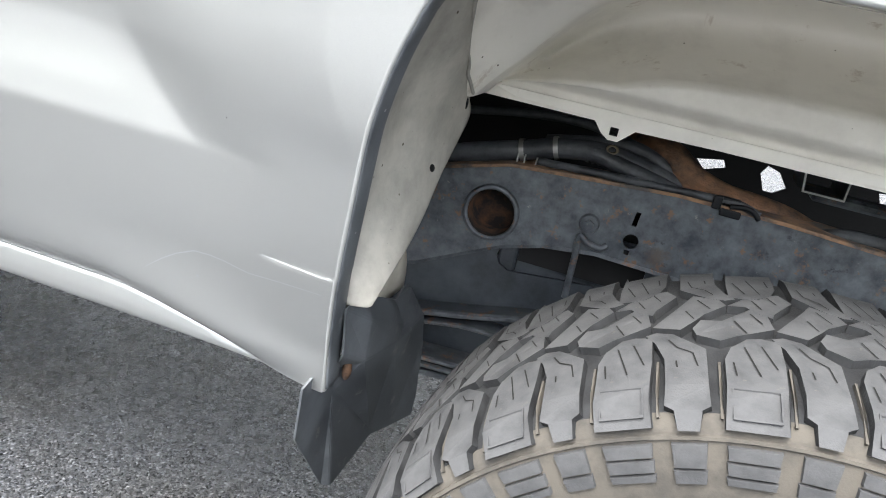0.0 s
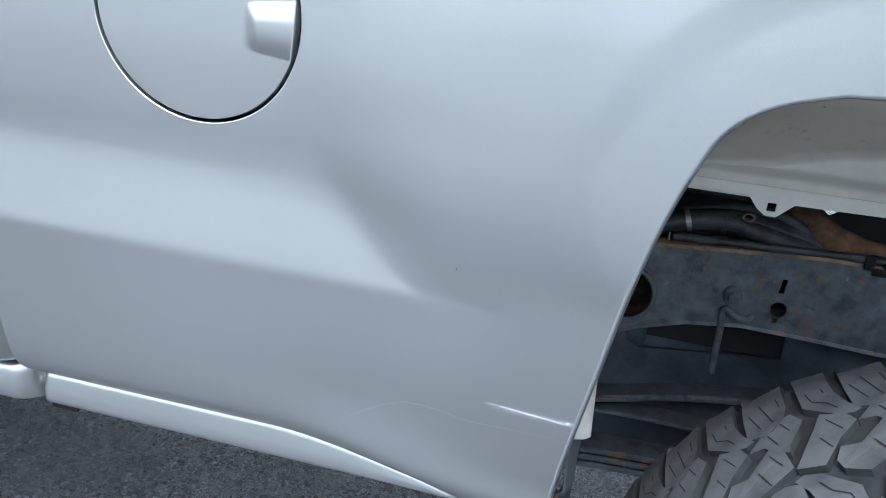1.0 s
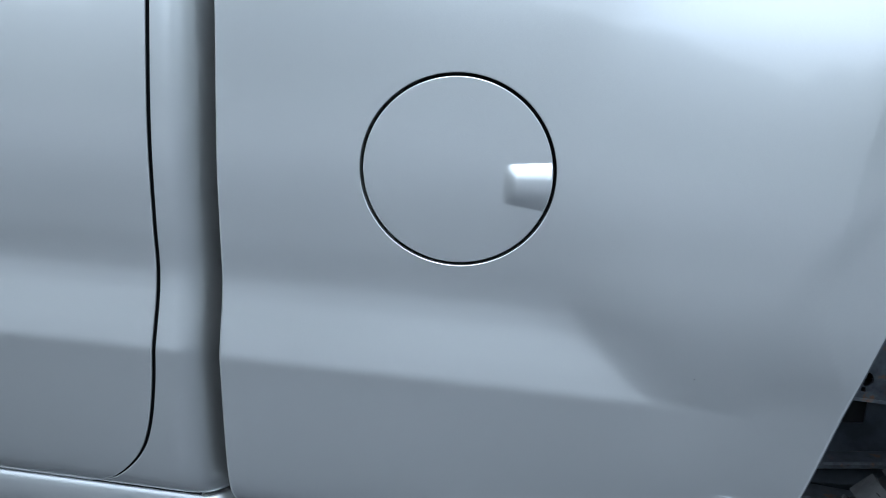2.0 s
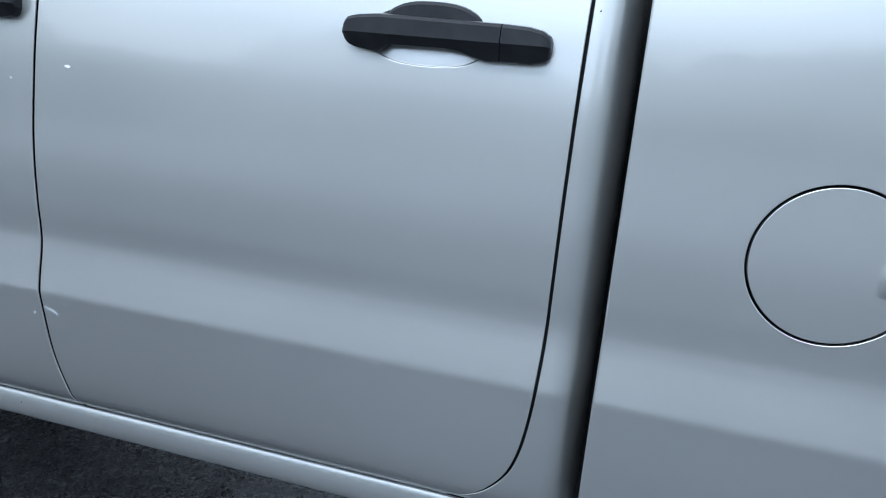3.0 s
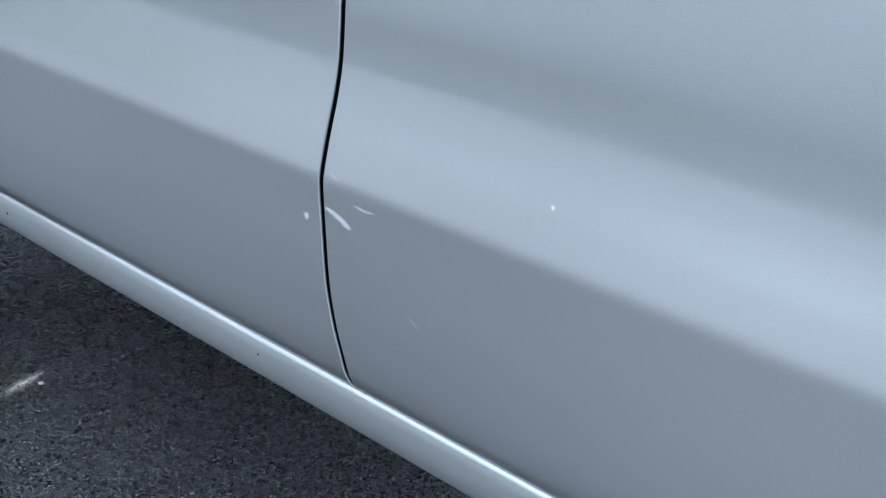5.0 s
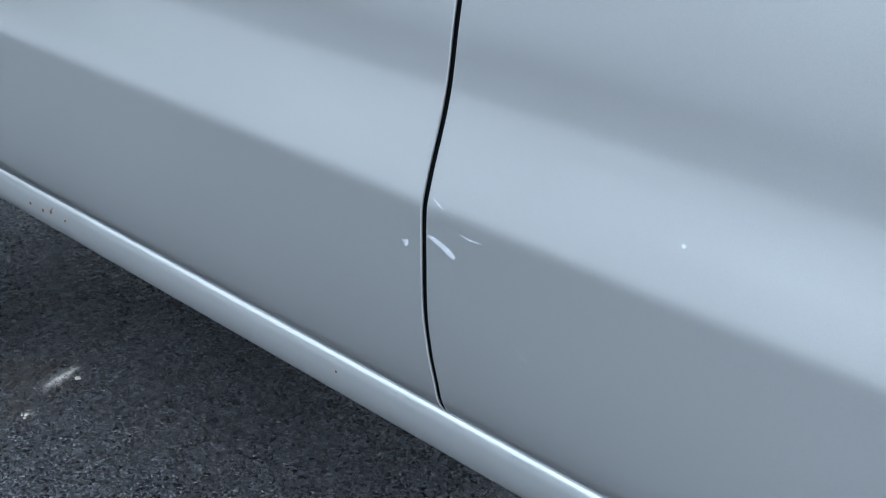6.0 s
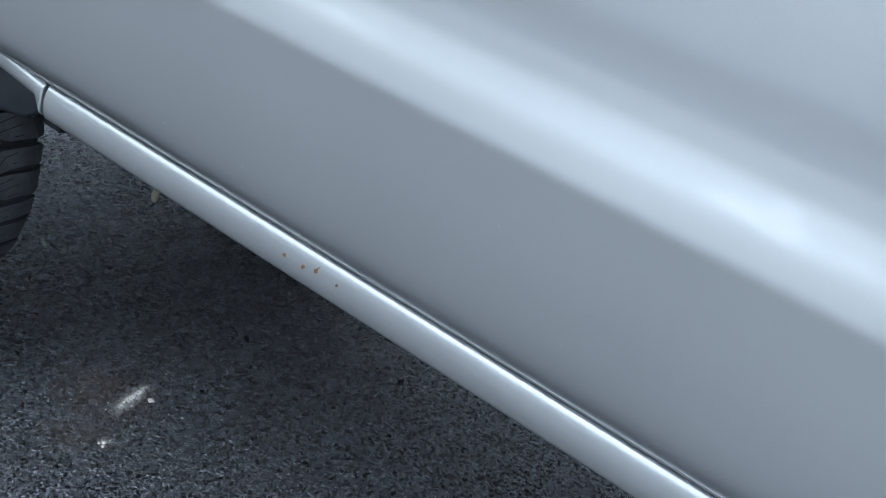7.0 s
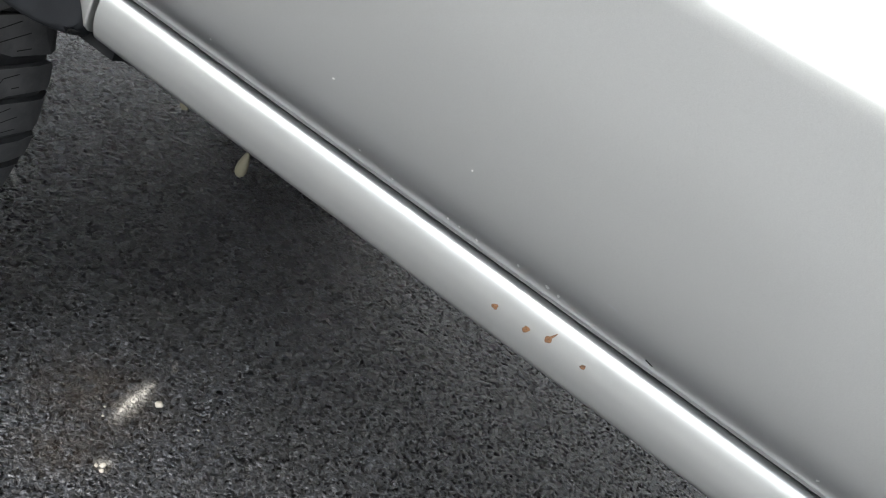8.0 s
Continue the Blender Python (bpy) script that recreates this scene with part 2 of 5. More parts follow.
    # Multiplies that light and shade into the colour.
    worn = m.node_tree.nodes.new("ShaderNodeMix")
    worn.data_type, worn.blend_type = "RGBA", "MULTIPLY"
    worn.inputs["Factor"].default_value = 1.0
    wire(m, mix.outputs["Result"], worn.inputs["A"])
    wire(m, tone_gain, worn.inputs["B"])
    kind = m.node_tree.nodes.new("ShaderNodeMix")
    kind.data_type = "RGBA"
    wire(m, paleness.outputs["Value"], kind.inputs["Factor"])
    wire(m, front_tone, kind.inputs["A"])
    wire(m, back_tone, kind.inputs["B"])
    wire(m, kind.outputs["Result"], pitted.inputs["A"])
    wire(m, ramp(m, paleness.outputs["Value"], [(0.0, 1.0), (1.0, 0.95)]), pitted.inputs["Factor"])
    # A dragged pale scrape and two smaller ones, broken up by the grain.
    last = worn.outputs["Result"]
    grit = node(m, "ShaderNodeTexNoise", Scale=140.0, Detail=4.0, Roughness=0.7)
    wire(m, at, grit.inputs["Vector"])
    blot = node(m, "ShaderNodeTexNoise", Scale=24.0, Detail=6.0, Roughness=0.7)
    wire(m, at, blot.inputs["Vector"])
    for (x, y), turn, (lx, ly), most in (((-3.30, 0.33), 20, (0.15, 0.12), -0.75), ((-3.24, 0.21), 40, (0.10, 0.06), -0.6), ((-3.62, 0.40), 0, (0.16, 0.10), -0.5), ((-3.262, 0.368), 10, (0.0095, 0.058), 1.0), ((-3.259, 0.360), 14, (0.024, 0.075), 0.35), ((-3.28, 0.475), 35, (0.006, 0.022), 0.25), ((-3.865, 0.585), 60, (0.008, 0.045), 0.7), ((-3.19, 0.24), 20, (0.016, 0.016), 0.3)):
        mp = m.node_tree.nodes.new("ShaderNodeMapping")
        mp.vector_type = "TEXTURE"
        mp.inputs["Location"].default_value, mp.inputs["Rotation"].default_value, mp.inputs["Scale"].default_value = (x, y, 0), (0, 0, radians(turn)), (lx, ly, 1)
        wire(m, at, mp.inputs["Vector"])
        ball = m.node_tree.nodes.new("ShaderNodeVectorMath")
        ball.operation = "LENGTH"
        wire(m, mp.outputs["Vector"], ball.inputs[0])
        fade = ramp(m, ball.outputs["Value"], [(0.25, abs(most)), (1.0, 0.0)])
        cut = ramp(m, (grit if most > 0 else blot).outputs["Fac"], [(0.36, 0.0), (0.52, 1.0)])
        both = m.node_tree.nodes.new("ShaderNodeMath")
        both.operation = "MULTIPLY"
        wire(m, fade, both.inputs[0])
        wire(m, cut, both.inputs[1])
        over = m.node_tree.nodes.new("ShaderNodeMix")
        over.data_type = "RGBA"
        over.inputs["B"].default_value = (0.62, 0.60, 0.56, 1) if most > 0 else (0.020, 0.015, 0.011, 1)
        wire(m, both.outputs["Value"], over.inputs["Factor"])
        wire(m, last, over.inputs["A"])
        last = over.outputs["Result"]
    wire(m, last, b.inputs["Base Color"])
    wire(m, ramp(m, coarse.outputs["Color"], [(0.1, 0.18), (0.9, 0.38)]), b.inputs["Roughness"])
    add = m.node_tree.nodes.new("ShaderNodeMath")
    add.operation = "ADD"
    wire(m, stones.outputs["Distance"], add.inputs[0])
    wire(m, coarse.outputs["Distance"], add.inputs[1])
    bp = node(m, "ShaderNodeBump", Strength=1.0, Distance=0.0012)
    bp.invert = True
    wire(m, add.outputs["Value"], bp.inputs["Height"])
    dent = node(m, "ShaderNodeBump", Strength=1.0, Distance=0.0060)
    wire(m, ramp(m, pore.outputs["Fac"], [(0.36, 0.0), (0.46, 0.72), (0.70, 1.0)]), dent.inputs["Height"])
    wire(m, bp.outputs["Normal"], dent.inputs["Normal"])
    wire(m, dent.outputs["Normal"], b.inputs["Normal"])
    # Gloss cut in the pits, as their shade would.
    wire(m, ramp(m, pore.outputs["Fac"], [(0.36, 0.05), (0.42, 0.65)]), b.inputs["Specular IOR Level"])
    return m


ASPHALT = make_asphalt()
CONCRETE = mottled("pale_concrete", (0.50, 0.49, 0.46), (0.66, 0.65, 0.62), 2.0, (0.8, 0.9), 0.0, 0.2, 120.0)
LEAVES = mottled("far_foliage", (0.045, 0.06, 0.04), (0.115, 0.135, 0.095), 0.8, (0.7, 0.9), 0.0, 0.3, 6.0)


# ---- builders ----
def part(name, bm, mat, parent, label=""):
    """One mesh object from a bmesh or a finished mesh, under a thing or a part."""
    if isinstance(bm, bmesh.types.BMesh):
        me = bpy.data.meshes.new(name)
        bm.to_mesh(me)
        bm.free()
    else:
        me = bm
    for x in mat if isinstance(mat, (list, tuple)) else [mat]:
        me.materials.append(x)
    ob = new(name, me)
    ob.parent = parent
    return tagged(ob, label) if label else ob


def smooth(ob, on=True):
    ob.data.polygons.foreach_set("use_smooth", [on] * len(ob.data.polygons))
    return ob


def hermite(xs, ys):
    """A smooth curve through the knots that does not overshoot."""
    xs, ys = np.array(xs, float), np.array(ys, float)
    h, d = np.diff(xs), np.diff(ys) / np.diff(xs)
    t = np.zeros(len(xs))
    t[0], t[-1] = d[0], d[-1]
    for k in range(1, len(xs) - 1):
        if d[k - 1] * d[k] > 0:
            t[k] = (h[k - 1] + h[k]) / (h[k - 1] / d[k] + h[k] / d[k - 1])

    def f(x):
        x = np.clip(np.asarray(x, float), xs[0], xs[-1])
        k = np.clip(np.searchsorted(xs, x) - 1, 0, len(xs) - 2)
        s = (x - xs[k]) / h[k]
        return ys[k] * (1 + 2 * s) * (1 - s) ** 2 + t[k] * h[k] * s * (1 - s) ** 2 + ys[k + 1] * s * s * (3 - 2 * s) + t[k + 1] * h[k] * s * s * (s - 1)

    return f


def step(a, b, x):
    s = np.clip((x - a) / (b - a), 0, 1)
    return s * s * (3 - 2 * s)


# The side's section: how far each height lies inside the widest line.
LOW = hermite([0.60, 0.705, 0.711, 0.718, 0.728, 0.740, 0.755, 0.78, 0.80, 0.83, 0.85, 0.89, 0.93, 0.94], [0.120, 0.084, 0.0725, 0.0615, 0.0510, 0.0430, 0.0372, 0.0303, 0.0260, 0.0200, 0.0165, 0.0100, 0.003, 0.00125])
HIGH = hermite([0.93, 0.96, 0.985, 1.005, 1.02, 1.04, 1.07, 1.10, 1.14, 1.18, 1.23, 1.31, 1.40, 1.50, 1.60], [0.003, 0.0056, 0.0085, 0.0100, 0.0100, 0.0078, 0.0026, -0.0016, -0.0068, -0.0105, -0.0126, -0.0134, -0.0106, -0.0030, 0.010])
REAR = hermite([0.60, 0.66, 0.70, 0.75, 0.80, 0.85, 0.89, 0.93, 0.97, 1.0, 1.05, 1.08, 1.18, 1.31, 1.40, 1.50, 1.60], [0.074, 0.066, 0.058, 0.0465, 0.0345, 0.0232, 0.0152, 0.0086, 0.0038, 0.0012, -0.0018, -0.0035, -0.0108, -0.0134, -0.0106, -0.0030, 0.010])
CREASE = 0.93


def section(z):
    z = np.asarray(z, float)
    out = 0.0
    for d, w in ((-0.007, 0.12), (-0.0035, 0.23), (0.0, 0.30), (0.0035, 0.23), (0.007, 0.12)):
        out = out + w * np.where(z + d < CREASE, LOW(z + d), HIGH(z + d))
    return out


def surface_mesh(name, gx, gz, depth, rims=(), keep=None):
    """A panel from rows of x and z with y = depth(x, z), true normals, and rolled rims along the given runs of (x, z, ox, oz), where ox, oz points out of the panel."""
    e = 0.0008
    rows, cols = gx.shape
    y = depth(gx, gz)
    nx_, nz_ = (depth(gx + e, gz) - depth(gx - e, gz)) / (2 * e), (depth(gx, gz + e) - depth(gx, gz - e)) / (2 * e)
    co = np.stack([gx, y, gz], -1).reshape(-1, 3)
    no = np.stack([nx_, -np.ones_like(y), nz_], -1).reshape(-1, 3)
    no /= np.linalg.norm(no, axis=1, keepdims=True)
    k = np.arange(rows * cols).reshape(rows, cols)
    quads = np.stack([k[:-1, :-1], k[:-1, 1:], k[1:, 1:], k[1:, :-1]], -1).reshape(-1, 4)
    if keep is not None:
        c = co[quads].mean(1)
        quads = quads[keep(c[:, 0], c[:, 2])]
    co, no, faces = [co], [no], quads.tolist()
    count = rows * cols
    for run, r, deep in rims:
        run = np.array(run, float)
        p = np.stack([run[:, 0], depth(run[:, 0], run[:, 1]), run[:, 1]], -1)
        out = np.stack([run[:, 2], 0 * run[:, 2], run[:, 3]], -1)
        inn = np.array([0, 1.0, 0])
        prof = [(math.sin(a), 1 - math.cos(a), math.sin(a), -math.cos(a)) for a in np.linspace(0, math.pi / 2, 5)]
        prof = [(s * r, c * r, so, co_) for s, c, so, co_ in prof] + [(r, r + deep, 1, 0)]
        for s, c, so, cn in prof:
            co.append(p + out * s + inn * c)
            no.append(out * so + inn * cn)
        n = len(run)
        ring_co = co[-len(prof):]
        turn = np.cross(ring_co[0][1] - ring_co[0][0], ring_co[-1][0] - ring_co[0][0]) @ (no[-1][0] - inn)
        for a in range(len(prof) - 1):
            for b in range(n - 1):
                i0 = count + a * n + b
                q = [i0, i0 + 1, i0 + n + 1, i0 + n]
                faces.append(q if turn > 0 else q[::-1])
        count += n * len(prof)
    co, no = np.concatenate(co), np.concatenate(no)
    me = bpy.data.meshes.new(name)
    me.from_pydata(co.tolist(), [], faces)
    me.polygons.foreach_set("use_smooth", [True] * len(me.polygons))
    me.normals_split_custom_set_from_vertices(no.tolist())
    return me


def grid(left, right, zs, n):
    """Rows at heights zs, each from left(z) to right(z), with columns denser near the ends."""
    t = np.linspace(0, 1, n)
    zs = np.asarray(zs, float)
    xl, xr = left(zs)[:, None], right(zs)[:, None]
    return xl + (xr - xl) * t[None], np.repeat(zs[:, None], n, 1)


def rim_side(curve, zs, sign):
    zs = np.asarray(zs, float)
    d = (curve(zs + 1e-4) - curve(zs - 1e-4)) / 2e-4
    s = 1 / np.sqrt(1 + d * d)
    return np.stack([curve(zs), zs, sign * s, -sign * d * s], -1)


def heights(a, b, gap=0.006):
    """Heights from a to b, with a row on the crease and close rows beside it."""
    z = np.arange(a, b, gap)
    z = z[abs(z - CREASE) > 0.012]
    return np.unique(np.r_[z, b, CREASE + np.linspace(-0.012, 0.012, 13)]) if a < CREASE < b else np.unique(np.r_[z, b])


def box(bm, x0, x1, y0, y1, z0, z1):
    r = bmesh.ops.create_cube(bm, size=1)
    for v in r["verts"]:
        v.co = Vector(((x0 + x1) / 2 + v.co.x * (x1 - x0), (y0 + y1) / 2 + v.co.y * (y1 - y0), (z0 + z1) / 2 + v.co.z * (z1 - z0)))
    return r["verts"]


def bevelled(bm, r, seg=2):
    bmesh.ops.bevel(bm, geom=bm.edges[:], offset=r, segments=seg, profile=0.5, affect="EDGES")
    return bm


def tube(name, pts, r, mat, parent, label="", sides=12):
    """A round rod along a smooth line."""
    pts = [Vector(p) for p in pts]
    fine = []
    for k in range(len(pts) - 1):
        a, b, c, d = pts[max(k - 1, 0)], pts[k], pts[k + 1], pts[min(k + 2, len(pts) - 1)]
        for s in np.linspace(0, 1, 9)[: 9 if k == len(pts) - 2 else 8]:
            fine.append(0.5 * ((2 * b) + (c - a) * s + (2 * a - 5 * b + 4 * c - d) * s * s + (3 * b - a - 3 * c + d) * s**3))
    bm = bmesh.new()
    rings = []
    for k, p in enumerate(fine):
        way = (fine[min(k + 1, len(fine) - 1)] - fine[max(k - 1, 0)]).normalized()
        u = way.cross(Vector((0.1, 0.3, 0.95))).normalized()
        v = way.cross(u)
        rings.append([bm.verts.new(p + r * (math.cos(a) * u + math.sin(a) * v)) for a in np.linspace(0, 2 * math.pi, sides, endpoint=False)])
    for a, b in zip(rings, rings[1:]):
        for j in range(sides):
            bm.faces.new((a[j], a[(j + 1) % sides], b[(j + 1) % sides], b[j]))
    bm.faces.new(rings[0][::-1])
    bm.faces.new(rings[-1])
    bmesh.ops.recalc_face_normals(bm, faces=bm.faces)
    return smooth(part(name, bm, mat, parent, label))


def slab(bm, outline, y0, y1, holes=()):
    """A plate of an outline in x and z between two depths, with round or shaped holes through it."""
    loops = []
    for y in (y0, y1):
        es, rings = [], []
        for loop in (outline, *holes):
            vs = [bm.verts.new((x, y, z)) for x, z in loop]
            rings.append(vs)
            es += [bm.edges.new((vs[k], vs[(k + 1) % len(vs)])) for k in range(len(vs))]
        bmesh.ops.triangle_fill(bm, use_beauty=True, use_dissolve=False, edges=es)
        loops.append(rings)
    for a, b in zip(*loops):
        for k in range(len(a)):
            j = (k + 1) % len(a)
            bm.faces.new((a[k], a[j], b[j], b[k]))
    bmesh.ops.recalc_face_normals(bm, faces=bm.faces)


def circle(cx, cz, r, n=32):
    return [(cx + r * math.cos(a), cz + r * math.sin(a)) for a in np.linspace(0, 2 * math.pi, n, endpoint=False)]


# ---- ground ----
def pores(rng, gx, gy, pitch, least, most):
    """Depths from 0 to 1 of round pores, one at a random place in each square of the given pitch."""
    nx, ny = int((gx[-1] - gx[0]) / pitch) + 4, int((gy[-1] - gy[0]) / pitch) + 4
    cx, cy, r = rng.random((nx, ny)), rng.random((nx, ny)), rng.uniform(least, most, (nx, ny))
    ix, iy = ((gx - gx[0]) / pitch).astype(int) + 1, ((gy - gy[0]) / pitch).astype(int) + 1
    h = np.zeros((len(gx), len(gy)))
    for a in (-1, 0, 1):
        for b in (-1, 0, 1):
            k = np.ix_(ix + a, iy + b)
            px = gx[0] + (ix + a - 1)[:, None] * pitch + cx[k] * pitch
            py = gy[0] + (iy + b - 1)[None] * pitch + cy[k] * pitch
            h = np.maximum(h, 1 - step(0.35, 1.0, np.hypot(px - gx[:, None], py - gy[None]) / r[k]))
    return h


def make_ground():
    """One sheet to the horizon, with the open pores of the asphalt under and beside the truck."""
    x0, x1, y0, y1, cell = -4.50, -2.25, 0.03, 1.56, 0.0025
    nx, ny = round((x1 - x0) / cell) + 1, round((y1 - y0) / cell) + 1
    rng = np.random.default_rng(21)
    ax, ay = np.linspace(x0, x1, nx), np.linspace(y0, y1, ny)
    z = -0.0034 * pores(rng, ax, ay, 0.0120, 0.0016, 0.0054) - 0.0007 * pores(rng, ax, ay, 0.0075, 0.002, 0.004) - 0.0002
    fade = lambda n: np.clip(np.minimum(np.arange(n), np.arange(n)[::-1]) / 30, 0, 1)
    z = z * fade(nx)[:, None] * fade(ny)[None]
    gx, gy = np.meshgrid(ax, ay, indexing="ij")
    co = np.stack([gx, gy, z], -1).reshape(-1, 3)
    k = np.arange(nx * ny).reshape(nx, ny)
    faces = np.stack([k[:-1, :-1], k[1:, :-1], k[1:, 1:], k[:-1, 1:]], -1).reshape(-1, 4).tolist()
    bx, by = (-300, x0, x1, 300), (-300, y0, y1, 300)
    rim = nx * ny + np.arange(16).reshape(4, 4)
    co = np.concatenate([co, [(x, y, 0) for x in bx for y in by]])
    faces += [(rim[i, j], rim[i + 1, j], rim[i + 1, j + 1], rim[i, j + 1]) for i in range(3) for j in range(3) if (i, j) != (1, 1)]
    me = bpy.data.meshes.new("ground")
    me.from_pydata(co.tolist(), [], faces)
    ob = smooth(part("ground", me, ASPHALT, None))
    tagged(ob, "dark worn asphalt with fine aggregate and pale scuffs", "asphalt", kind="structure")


make_ground()


def make_pavement():
    bm = bmesh.new()
    # Pale slab added out of view, to read as daylight through the far openings.
    box(bm, -2, 7, 7.5, 9.0, -0.05, 0.10)
    tagged(part("pavement", bm, CONCRETE, None), "pale concrete slab added to show as daylight through openings", "pavement", kind="structure")


make_pavement()


def make_trees():
    """Far tree line on the street's other side, which the paint mirrors."""
    rng = np.random.default_rng(4)
    bm = bmesh.new()
    for k in range(420):
        a = math.radians(rng.uniform(0, 360))
        d = rng.uniform(42, 60)
        # Unseen far-side half (0.55) is sized to hold back light under the truck.
        h = rng.uniform(8.5, 14) * (0.85 + 0.25 * math.sin(a * 9)) * (1.0 if math.sin(a) < 0.2 else 0.55)
        r = bmesh.ops.create_icosphere(bm, subdivisions=2, radius=1.0)
        w = rng.uniform(2.0, 3.6)
        for v in r["verts"]:
            j = 1 + 0.28 * noise.noise(v.co * 2.1 + Vector((k, 0, 0)))
            v.co = Vector((-1.5 + d * math.cos(a) + v.co.x * w * j, d * math.sin(a) + v.co.y * w * j, h * 0.5 + v.co.z * h * 0.55 * j))
    tagged(part("backdrop", bm, LEAVES, None), "dark green far tree line across the street", "trees", kind="structure")


make_trees()

# ---- the truck ----
truck = tagged(new("pickup_truck"), "silver metallic pickup truck with black door handles on all-terrain tyres", "pickup truck")
truck.matrix_basis = LEAN

# Seams: x by height.
SEAM_F = hermite([0.60, 0.71, 0.757, 0.79, 0.83, 0.87, 0.93, 1.0, 1.1, 1.31, 1.6], [-2.062, -2.084, -2.092, -2.1015, -2.111, -2.117, -2.124, -2.127, -2.128, -2.126, -2.120])
SEAM_R = hermite([0.60, 0.716, 0.733, 0.755, 0.80, 0.865, 0.93, 1.0, 1.1, 1.31, 1.6], [-1.46, -1.385, -1.352, -1.325, -1.294, -1.278, -1.271, -1.268, -1.267, -1.266, -1.262])
CAB_END = lambda z: np.full(np.shape(z), -1.2005)
DOOR_FRONT = lambda z: np.full(np.shape(z), -3.45)
GAP = 0.0036
TOP, SILL = 1.52, 0.711


HANDLES = (-1.487, -2.333)
CUP = (0.0105, 1.3975, 0.0835, 0.0382)
SQUARE = 2.5


def cup_radius(x, z):
    """Distance from the nearest hand recess, 1 at its rim."""
    return np.minimum.reduce([(np.abs((x - h - CUP[0]) / CUP[2]) ** SQUARE + np.abs((z - CUP[1]) / CUP[3]) ** SQUARE) ** (1 / SQUARE) for h in HANDLES])


def make_door(name, left, right, label):
    zs = heights(SILL, TOP)
    gx, gz = grid(left, right, zs, 180)
    rims = [(rim_side(left, zs, -1)[::-1], 0.0014, 0.0006), (rim_side(right, zs, 1), 0.0014, 0.0006)]
    xs = gx[0]
    rims.append((np.stack([xs, np.full_like(xs, SILL), 0 * xs, -np.ones_like(xs)], -1), 0.003, 0.012))
    me = surface_mesh(name, gx, gz, lambda x, z: section(z), rims, lambda x, z: cup_radius(x, z) > 1.12)
    return part(name, me, PAINT, truck, label)


def make_cup(x, door):
    """The shallow scoop behind a handle, with a fine rim."""
    a = np.linspace(2 * math.pi, 0, 121)
    r = np.r_[np.linspace(0.02, 0.9, 26), np.linspace(0.91, 1.08, 18), np.linspace(1.1, 1.32, 8)][:, None]
    f = lambda px, pz: section(pz) - 0.00008 + 0.0009 * (1 - step(0.45, 1.0, cup_radius(px, pz))) + 0.0016 * (1 - step(0.975, 1.025, cup_radius(px, pz)))
    bend = lambda v: np.sign(v) * np.abs(v) ** (2 / SQUARE)
    me = surface_mesh("hand_cup", x + CUP[0] + CUP[2] * r * bend(np.cos(a))[None], CUP[1] + CUP[3] * r * bend(np.sin(a))[None], f)
    part("hand_cup", me, PAINT, door)


rear_door = make_door("rear_door", lambda z: SEAM_F(z) + GAP, lambda z: SEAM_R(z) - GAP, "silver door panel with a soft lower crease")
front_door = make_door("front_door", DOOR_FRONT, lambda z: SEAM_F(z) - GAP, "silver door panel with scuffs near the seam")
make_cup(HANDLES[0], rear_door)
make_cup(HANDLES[1], front_door)


def corner_depth(x, z):
    s = np.clip((x + 1.2615) / 0.0615, 0, 0.999)
    return section(z) + 0.115 * (1 - np.sqrt(1 - s**2.7))


def make_cab_corner():
    zs = heights(SILL, TOP)
    left = lambda z: SEAM_R(z) + GAP
    gx, gz = grid(left, CAB_END, zs, 140)
    rims = [(rim_side(left, zs, -1)[::-1], 0.0014, 0.0006)]
    part("cab_corner", surface_mesh("cab_corner", gx, gz, corner_depth, rims), PAINT, truck)


make_cab_corner()


def make_seal(seam):
    zs = heights(SILL, TOP, 0.01)
    gx, gz = grid(lambda z: seam(z) - 0.011, lambda z: seam(z) + 0.011, zs, 4)
    part("door_seal", surface_mesh("door_seal", gx, gz, lambda x, z: section(z) + 0.0095), GAP_BLACK, truck)


make_seal(SEAM_F)
make_seal(SEAM_R)


def make_gap_shade():
    """Black closing strips put in for shade: deep between cab and bed, and along the doors' lower edge."""
    bm = bmesh.new()
    box(bm, -1.2185, -1.1795, 0.135, 0.140, 0.62, 1.50)
    part("gap_plate", bm, GAP_BLACK, truck)
    bm = bmesh.new()
    box(bm, -3.250, -1.245, 0.0765, 0.0795, 0.7068, 0.7122)
    part("sill_seal", bm, GAP_BLACK, truck)


make_gap_shade()


ROCKER = [(0.150, 0.7040), (0.104, 0.7042), (0.0940, 0.7027), (0.0880, 0.6985), (0.0850, 0.6925), (0.0835, 0.6850), (0.0832, 0.6765), (0.0842, 0.6670), (0.0866, 0.6585), (0.0900, 0.6515), (0.0955, 0.6475), (0.108, 0.6455), (0.170, 0.646)]


